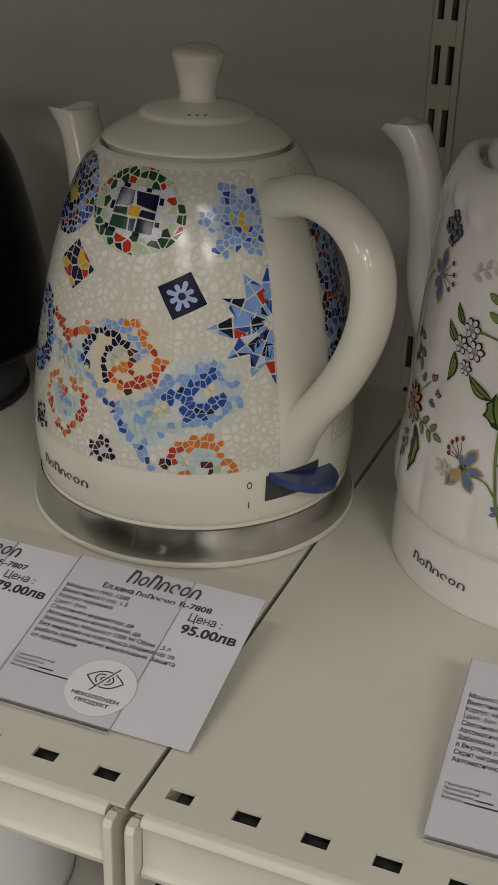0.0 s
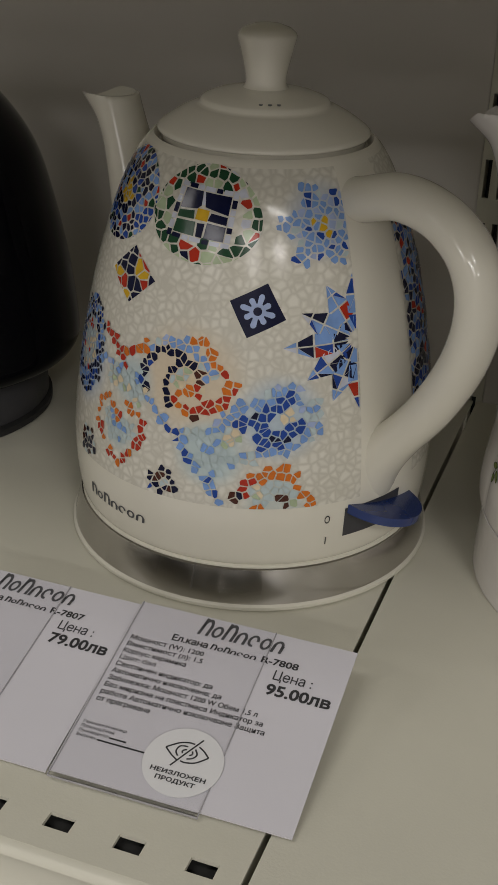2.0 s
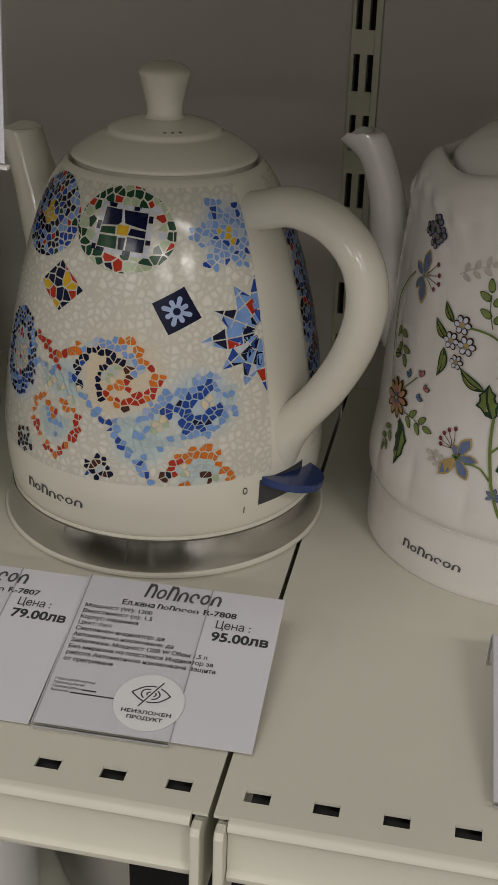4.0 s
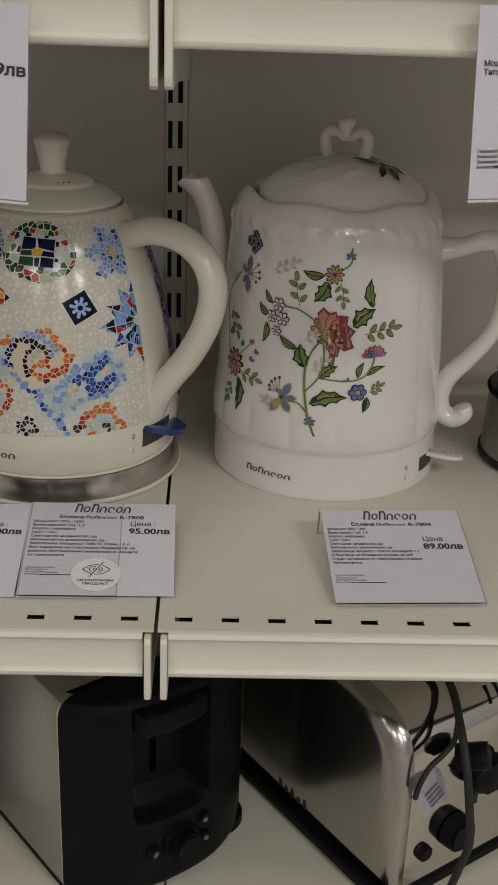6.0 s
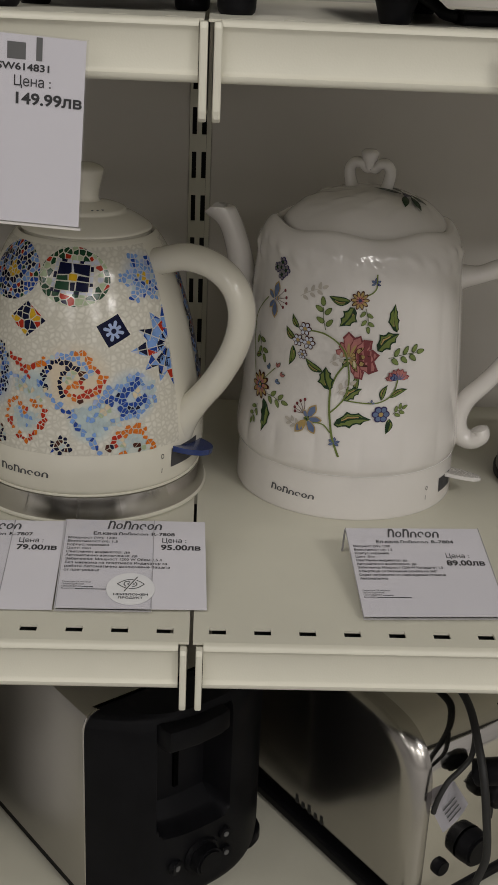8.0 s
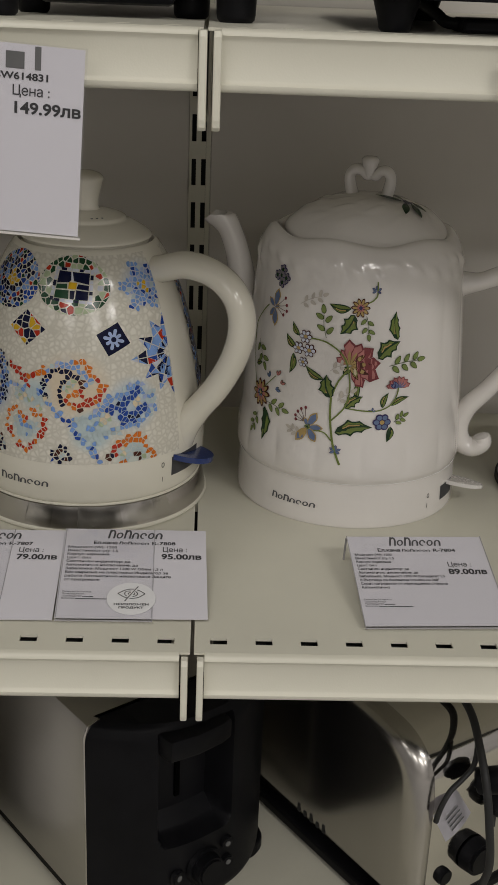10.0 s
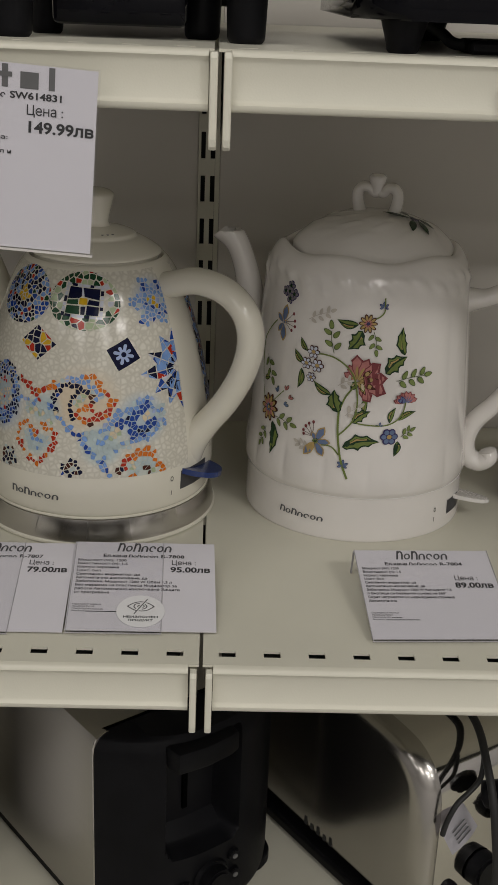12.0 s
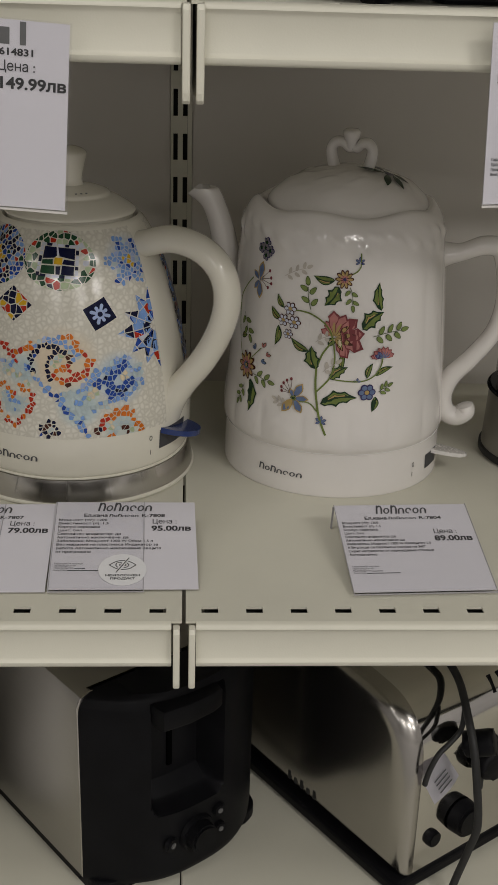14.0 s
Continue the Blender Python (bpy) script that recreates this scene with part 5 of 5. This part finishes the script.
def black_toaster():
    T = thing("toaster", pose(-0.010, 0.2125, LOWER, 0, 0, 36.9), "matt black toaster with brushed steel sides and front controls", "toaster", "toasters")
    W, H = 0.092, 0.196
    n = 110

    def face(x, z):
        e = 1 - min(1.0, abs(x / W)) ** 2.6
        y = -0.046 * e
        if z > H - 0.022:
            y += 0.005 * ((z - H + 0.022) / 0.022) ** 2
        if z < 0.016:
            y += 0.010 * ((0.016 - z) / 0.016) ** 2
        # lever bay: rounded lower corners, a floor that slopes up to its back
        u, v = abs(x + 0.012) - 0.024, 0.086 - z
        inside = 0.0095 - (math.hypot(max(u, 0), max(v, 0)) if (u > 0 and v > 0) else max(u, v))
        if inside > 0 and z < 0.188:
            y += 0.030 * min(1.0, inside / 0.0045) ** 0.7 * min(1.0, 0.35 + max(0.0, z - 0.0765) / 0.026)
        return y

    bm = bmesh.new()
    xs = [W * math.sin(math.pi / 2 * (2 * i / n - 1)) for i in range(n + 1)]
    zs = [0.008 + (H - 0.008) * k / n for k in range(n + 1)]

    def slim(z):
        return float(np.interp(z, (H - 0.012, H - 0.0035, H), (W, W - 0.0035, W - 0.012))) / W

    g = [[bm.verts.new((x * slim(z), face(x, z), z)) for x in xs] for z in zs]
    b = [[bm.verts.new((x * slim(z), 0.0065, z)) for x in xs] for z in (zs[0], zs[-1])]
    for j in range(n):
        for i in range(n):
            bm.faces.new((g[j][i], g[j][i + 1], g[j + 1][i + 1], g[j + 1][i]))
    for i in range(n):
        bm.faces.new((g[0][i], b[0][i], b[0][i + 1], g[0][i + 1]))
        bm.faces.new((g[-1][i], g[-1][i + 1], b[1][i + 1], b[1][i]))
    cap = part("front_cap", bm, BLACK_MATT, T, smooth=35)
    # shell: arch section along the body
    out = [(-W, 0.012), (W, 0.012), (W, H - 0.012), (W - 0.0035, H - 0.0035), (W - 0.012, H), (-W + 0.012, H), (-W + 0.0035, H - 0.0035), (-W, H - 0.012)]
    m = Matrix(((1, 0, 0, 0), (0, 0, 1, 0), (0, 1, 0, 0), (0, 0, 0, 1)))
    part("steel_shell", prism(out, 0.0015, 0.215, bevel=0.001, m=m), BRUSHED, T, "brushed steel shell", smooth=25)
    part("edge_trim", prism([(x * 1.003, z * 0.999) for x, z in out], 0.0, 0.0014, m=m), POLISHED, T)
    part("plinth", prism(rounded(2 * W - 0.006, 0.235, 0.02, cy=0.095), 0.0, 0.0125, bevel=0.002), BLACK_MATT, T)
    for sx in (-0.04, 0.035):
        part("bread_slot", prism(rounded(0.030, 0.12, 0.006, cx=sx, cy=0.135), H - 0.0005, H + 0.0012), BLACK_MATT, T)
    # carriage lever in its track
    part("track_slit", box(-0.0165, -0.0120, -0.0180, -0.0120, 0.104, 0.175), DEEP, cap)
    lever = prism([(-0.047, -0.043), (-0.045, -0.0525), (-0.020, -0.056), (0.004, -0.055), (0.014, -0.052), (0.016, -0.030), (-0.046, -0.030)], 0.170, 0.190, bevel=0.003)
    part("carriage_lever", lever, BLACK_MATT, cap, smooth=40)

    def dial(x, z, r, depth, mat, name, label=""):
        bm = bmesh.new()
        bmesh.ops.create_cone(bm, cap_ends=True, segments=40, radius1=r, radius2=r * 0.92, depth=depth)
        es = [e for e in bm.edges if e.calc_length() < r * 0.5]
        bmesh.ops.bevel(bm, geom=es, offset=min(r, depth) * 0.14, segments=2, affect="EDGES")
        slope = math.degrees(math.atan2(face(x + 0.004, z) - face(x - 0.004, z), 0.008))
        bmesh.ops.transform(bm, matrix=Matrix.Translation((x, face(x, z) - depth * 0.35, z)) @ pose(0, 0, 0, 90, 0, 0) @ pose(0, 0, 0, 0, -slope, 0), verts=bm.verts)
        return part(name, bm, mat, cap, label, smooth=35)

    dial(-0.006, 0.047, 0.0180, 0.004, BLACK_MATT, "dial_ring")
    dial(-0.006, 0.047, 0.0145, 0.016, BLACK_MATT, "browning_dial")
    for x, z, r in ((-0.032, 0.046, 0.0070), (0.017, 0.060, 0.0062), (0.018, 0.040, 0.0062)):
        dial(x, z, r, 0.005, BLACK_MATT, "push_button")
        dial(x, z, r * 0.42, 0.0060, GREY_PLASTIC, "button_symbol")
    return T


black_toaster()


def chrome_toaster():
    T = thing("toaster", pose(0.185, 0.144, LOWER, 0, 0, 34), "chrome toaster with brushed steel side and black knobs", "toaster", "toasters")
    W, L, B = 0.148, 0.25, 0.014
    half = [(p.x, p.y) for p in catmull3([(0.0, 0.122, 0), (0.0010, 0.140, 0), (0.0042, 0.1545, 0), (0.0110, 0.1670, 0), (0.0210, 0.1765, 0), (0.0340, 0.1830, 0), (0.0550, 0.1868, 0), (0.080, 0.1885, 0), (0.112, 0.1890, 0)], 4)]
    side = [(0.0, B)] + half + [(L - y, z) for y, z in half[::-1]] + [(L, B)]
    m = Matrix(((0, 0, 1, 0), (1, 0, 0, 0), (0, 1, 0, 0), (0, 0, 0, 1)))
    part("chrome_wrap", prism(side, 0.0160, W - 0.0160, m=m), CHROME, T, "mirror chrome wrap", smooth=30)

    def inset(pts, d):
        out = []
        for i in range(len(pts)):
            a, b, c = Vector(pts[i - 1]), Vector(pts[i]), Vector(pts[(i + 1) % len(pts)])
            n1, n2 = Vector((-(b - a).y, (b - a).x)).normalized(), Vector((-(c - b).y, (c - b).x)).normalized()
            n = (n1 + n2).normalized()
            out.append(b - n * d / max(0.5, n.dot(n1)))
        return out

    def side_panel(x_in, x_out):
        """A plate whose rim rolls over into the wrap."""
        bm, rim = bmesh.new(), 0.020
        rings = []
        for k in range(8):
            t = math.pi / 2 * k / 7
            sec = inset(side, rim * (1 - math.cos(t)))
            x = x_in + (x_out - x_in) * math.sin(t)
            rings.append([bm.verts.new((x, min(max(q.x, 0.0002), L - 0.0002) if k == 0 else q.x, max(q.y, B))) for q in sec])
        n = len(side)
        for a, b in zip(rings, rings[1:]):
            for i in range(n):
                bm.faces.new((a[i], a[(i + 1) % n], b[(i + 1) % n], b[i]))
        bm.faces.new(rings[-1])
        part("side_panel", bm, SIDE_STEEL, T, "brushed steel side panel", smooth=50)

    side_panel(0.0161, -0.0015)
    side_panel(W - 0.0161, W + 0.0015)
    part("plinth", box(-0.0055, W + 0.0025, -0.003, L + 0.003, 0.002, B, bevel=0.003), BLACK_MATT, T)
    for x in (0.02, W - 0.02):
        for y in (0.012, L - 0.02):
            part("foot", box(x - 0.01, x + 0.01, y - 0.01, y + 0.01, 0.0, 0.0045), RUBBER, T)
    for x in (0.048, 0.100):
        part("bread_slot", prism(rounded(0.026, 0.13, 0.005, cx=x, cy=L / 2), 0.1885, 0.1902), BLACK_MATT, T)
    # dark maker's mark, as plain strokes
    for y0, hh in ((0.1500, 0.0090), (0.1410, 0.0060), (0.1320, 0.0090), (0.1230, 0.0060), (0.1140, 0.0090)):
        part("brand_mark", box(-0.0019, -0.0012, y0 - 0.0034, y0, 0.0270, 0.0270 + hh), RUBBER, T)
    end = pose(0, 0, 0, 90, 0, 0)

    def knob(x, z, r, d, name, mat=BLACK_MATT):
        bm = bmesh.new()
        bmesh.ops.create_cone(bm, cap_ends=True, segments=36, radius1=r, radius2=r * 0.9, depth=d)
        es = [e for e in bm.edges if e.calc_length() < r * 0.5]
        bmesh.ops.bevel(bm, geom=es, offset=min(r, d) * 0.15, segments=2, affect="EDGES")
        bmesh.ops.transform(bm, matrix=Matrix.Translation((x, -d / 2 + 0.001, z)) @ end, verts=bm.verts)
        return part(name, bm, mat, T, smooth=35)

    knob(0.068, 0.055, 0.0165, 0.016, "browning_knob")
    knob(0.036, 0.045, 0.0078, 0.006, "push_button")
    part("lever_slit", box(0.0895, 0.0945, -0.0015, 0.002, 0.070, 0.118, bevel=0.0008), RUBBER, T)
    bm = prism(rounded(0.044, 0.028, 0.0138), 0, 0.016, bevel=0.005, seg=4, m=Matrix.Translation((0.094, -0.002, 0.108)) @ end)
    part("carriage_lever", bm, BLACK_MATT, T, smooth=40)
    for k in range(3):
        part("vent_slit", box(0.0, 0.003, -0.008, 0.008, -0.0014, 0.0006, m=pose(0.104 + 0.011 * k, 0.0125, 0.1685, 52, 0, 0)), BLACK_MATT, T)
    return T


t2 = chrome_toaster()


def cable():
    C = thing("power_cable", Matrix.Translation((0, 0, 0)), "black power cable looped over the chrome toaster with its plug", "cable")
    F = t2.matrix_world
    pts = [F @ Vector(p) for p in ((0.078, 0.105, 0.194), (0.074, 0.062, 0.200), (0.069, 0.032, 0.194), (0.061, 0.010, 0.188), (0.0485, -0.012, 0.176), (0.0395, -0.030, 0.158), (0.0400, -0.038, 0.1244), (0.0450, -0.040, 0.082), (0.0430, -0.036, 0.056), (0.0400, -0.030, 0.026), (0.034, -0.028, 0.008), (0.020, -0.026, 0.0045))]
    part("flex", tube(pts, [(0.0034, 0.0034)] * len(pts), 12, 8), RUBBER, C, smooth=70)
    pts = [F @ Vector(p) for p in ((0.056, -0.001, 0.181), (0.0510, -0.007, 0.171), (0.0440, -0.011, 0.160), (0.0310, -0.012, 0.153), (0.0192, -0.012, 0.147), (0.0125, -0.010, 0.132), (0.0110, -0.008, 0.118))]
    part("flex", tube(pts, [(0.0023, 0.0023)] * len(pts), 12, 8), RUBBER, C, smooth=70)
    bm = prism(rounded(0.024, 0.022, 0.010), 0, 0.026, bevel=0.004, seg=3, m=F @ pose(0.052, -0.010, 0.142, 70, 20, 30))
    part("plug", bm, BLACK_MATT, C, smooth=40)
    return C


cable()


def paper_tag():
    F = t2.matrix_world
    T = thing("paper_tag", F @ pose(0.020, -0.013, 0.097, 70, -22, 8), "small white paper tag hanging on a cable", "tag")
    bm = bmesh.new()
    g = [[bm.verts.new((x * 0.034, y * 0.030, 0.003 * math.sin(3 * x + y))) for x in (0, 0.25, 0.5, 0.75, 1)] for y in (0, 0.5, 1)]
    for j in range(2):
        for i in range(4):
            bm.faces.new((g[j][i], g[j][i + 1], g[j + 1][i + 1], g[j + 1][i]))
    bmesh.ops.solidify(bm, geom=bm.faces[:], thickness=0.0004)
    part("sheet", bm, PAPER, T)
    for k in range(4):
        bar(T, 0.008, 0.006 + 0.004 * k, 0.016, 0.0014, INK_SOFT, z=0.0042)


paper_tag()


def white_appliance():
    T = thing("white_appliance", pose(-0.262, 0.235, LOWER, 0, 0, 0), "white rounded plastic appliance standing on the lower shelf", "appliance")
    rows = [(0.0, 0.0), (0.074, 0.0), (0.078, 0.004), (0.080, 0.02), (0.080, 0.14), (0.076, 0.175), (0.066, 0.195), (0.04, 0.203), (0.0, 0.205)]
    part("body", revolve(rows, 64), WHITE_PLASTIC, T, smooth=50)
    part("foot_ring", revolve([(0.0, -0.0), (0.07, 0.0), (0.0745, 0.001), (0.0785, 0.0035)], 64), GREY_PLASTIC, T)


white_appliance()

# ---------------------------------------------------------------- neighbours on the kettle shelf


def black_machine():
    T = thing("coffee_machine", pose(-0.316, 0.302, SHELF, 0, 0, 0), "glossy black coffee machine with rounded housing on a grey base", "coffee machine")
    part("base", revolve([(0.0, 0.006), (0.070, 0.006), (0.0715, 0.008), (0.0705, 0.034), (0.069, 0.037), (0.0, 0.037)], 64), RECESS, T, smooth=40)
    part("foot_ring", revolve([(0.0, 0.0), (0.071, 0.0), (0.0735, 0.002), (0.0735, 0.0055), (0.0715, 0.007), (0.0, 0.007)], 64), RUBBER, T, smooth=40)
    part("drip_foot", prism(rounded(0.05, 0.03, 0.010, cx=0.030, cy=-0.060), 0.0, 0.010, bevel=0.002), BLACK_MATT, T)
    rows = smooth_profile([(0.036, 0.070), (0.0375, 0.083), (0.043, 0.0905), (0.054, 0.0920), (0.090, 0.0880), (0.130, 0.0800), (0.160, 0.0710), (0.184, 0.0560), (0.200, 0.0390), (0.209, 0.0200), (0.211, 0.0)], 6)
    part("housing", revolve([(0.0, 0.036)] + [(max(r, 0), z) for z, r in rows], 72), BLACK_GLOSS, T, smooth=60)


black_machine()


def glass_kettle():
    T = thing("glass_kettle", pose(0.3120, 0.2720, SHELF), "steel-based kettle with smoked glass jug and beaded collar", "kettle")
    part("rubber_ring", revolve([(0.0, 0.0), (0.0615, 0.0), (0.0640, 0.002), (0.0640, 0.0065), (0.0620, 0.0075), (0.0, 0.0075)], 64), RUBBER, T, smooth=40)
    part("steel_base", revolve([(0.0, 0.0072), (0.0622, 0.0072), (0.0618, 0.012), (0.0600, 0.052), (0.0592, 0.0545), (0.0, 0.0550)], 72), BRUSHED, T, "brushed steel base", smooth=40)
    bead = bmesh.new()
    bmesh.ops.create_uvsphere(bead, u_segments=8, v_segments=6, radius=0.0018)
    me = bpy.data.meshes.new("collar_bead")
    bead.to_mesh(me)
    bead.free()
    me.materials.append(BLACK_GLOSS)
    collar = part("collar", revolve([(0.054, 0.0548), (0.0596, 0.0548), (0.0602, 0.0570), (0.0596, 0.0600), (0.054, 0.0605)], 72), BLACK_GLOSS, T, smooth=40)
    for k in range(90):
        a = 6.28318 * k / 90
        b = new("collar_bead", me)
        b.parent = collar
        b.location = (0.0603 * math.cos(a), 0.0603 * math.sin(a), 0.0574)
    part("lid_plate", revolve([(0.0, 0.0606), (0.052, 0.0606), (0.0535, 0.0618), (0.052, 0.0632), (0.0, 0.0640)], 64), GREY_PLASTIC, T, smooth=40)
    outer = [(0.0545, 0.0640), (0.0560, 0.070), (0.0540, 0.12), (0.0500, 0.165), (0.0470, 0.185)]
    glass = part("glass_jug", revolve(outer + [(r - 0.0022, z) for r, z in outer[::-1]], 64, closed_ends=False), SMOKED, T, smooth=50)
    glass.visible_shadow = False


glass_kettle()

# ---------------------------------------------------------------- grills on the upper shelf


def tapered_foot(parent, x, y, h, r0=0.0085, r1=0.0135):
    out = [(r0 * 0.86, 0.0), (r0, 0.0015), (r0 * 1.05, 0.004), (r1, h - 0.001), (r1 * 1.02, h)]
    bm = revolve([(0.0, 0.0)] + out, 28)
    bmesh.ops.transform(bm, matrix=Matrix.Translation((x, y, 0)), verts=bm.verts)
    return part("foot", bm, BLACK_MATT, parent, smooth=40)


def grill(x, y, w, d, foot_h, front_feet, label, rz=0.0):
    T = thing("contact_grill", pose(x, y, UPPER, 0, 0, rz), label, "grill", "grills")
    h0 = foot_h - 0.003
    part("lower_body", prism(rounded(w, d, 0.028, cx=w / 2, cy=d / 2), h0, h0 + 0.045, bevel=0.008, seg=3), BLACK_GLOSS, T, smooth=50)
    part("seam_band", prism(rounded(w - 0.006, d - 0.006, 0.026, cx=w / 2, cy=d / 2), h0 + 0.044, h0 + 0.049), BLACK_MATT, T)
    part("upper_body", prism(rounded(w, d, 0.028, cx=w / 2, cy=d / 2), h0 + 0.048, h0 + 0.105, bevel=0.014, seg=3), BLACK_GLOSS, T, smooth=50)
    for fx, fy in front_feet:
        tapered_foot(T, fx, fy, h0 + 0.004)
    return T


grill(0.0700, 0.0050, 0.24, 0.26, 0.0195, ((0.0280, 0.0240), (0.19, 0.0240), (0.075, 0.22), (0.19, 0.23)), "glossy black contact grill standing on tapered feet")


def round_grill():
    T = thing("waffle_maker", pose(-0.125, 0.060, UPPER, 0, 0, 0), "glossy black waffle maker with a front handle on feet", "waffle maker")
    part("lower_body", prism(rounded(0.150, 0.22, 0.03, cx=0.07, cy=0.165), 0.018, 0.060, bevel=0.010, seg=3), BLACK_GLOSS, T, smooth=50)
    part("upper_body", prism(rounded(0.150, 0.22, 0.03, cx=0.07, cy=0.165), 0.062, 0.115, bevel=0.014, seg=3), BLACK_GLOSS, T, smooth=50)
    part("drip_tray", box(0.033, 0.108, 0.008, 0.075, 0.0068, 0.030, bevel=0.004), BLACK_GLOSS, T, smooth=40)
    for x, y, r in ((0.014, -0.006, 0.0125), (0.141, 0.010, 0.0125), (0.116, 0.044, 0.012), (0.025, 0.050, 0.011)):
        tapered_foot(T, x, y, 0.050, r * 0.82, r)
    part("front_bar", box(0.010, 0.145, -0.012, 0.060, 0.046, 0.066, bevel=0.006), BLACK_MATT, T, smooth=40)


round_grill()


def adapter_cable():
    T = thing("power_cable", Matrix.Translation((0, 0, 0)), "black power cable with plug lying on the grill shelf", "cable")
    pts = [(0.120, 0.090, UPPER + 0.014), (0.126, 0.070, UPPER + 0.009), (0.132, 0.060, UPPER + 0.0045), (0.150, 0.056, UPPER + 0.0045), (0.190, 0.060, UPPER + 0.0045)]
    part("flex", tube(pts, [(0.0032, 0.0032)] * 5, 12, 8), RUBBER, T, smooth=70)
    part("plug", box(0.136, 0.20, 0.040, 0.075, UPPER + 0.0, UPPER + 0.0075, bevel=0.002), BLACK_MATT, T)


adapter_cable()

# ---------------------------------------------------------------- set the printed lines to their widths
bpy.context.view_layer.update()
for ob, width in TEXTS:
    if ob.dimensions.x > 1e-6:
        ob.scale.x = width / ob.dimensions.x
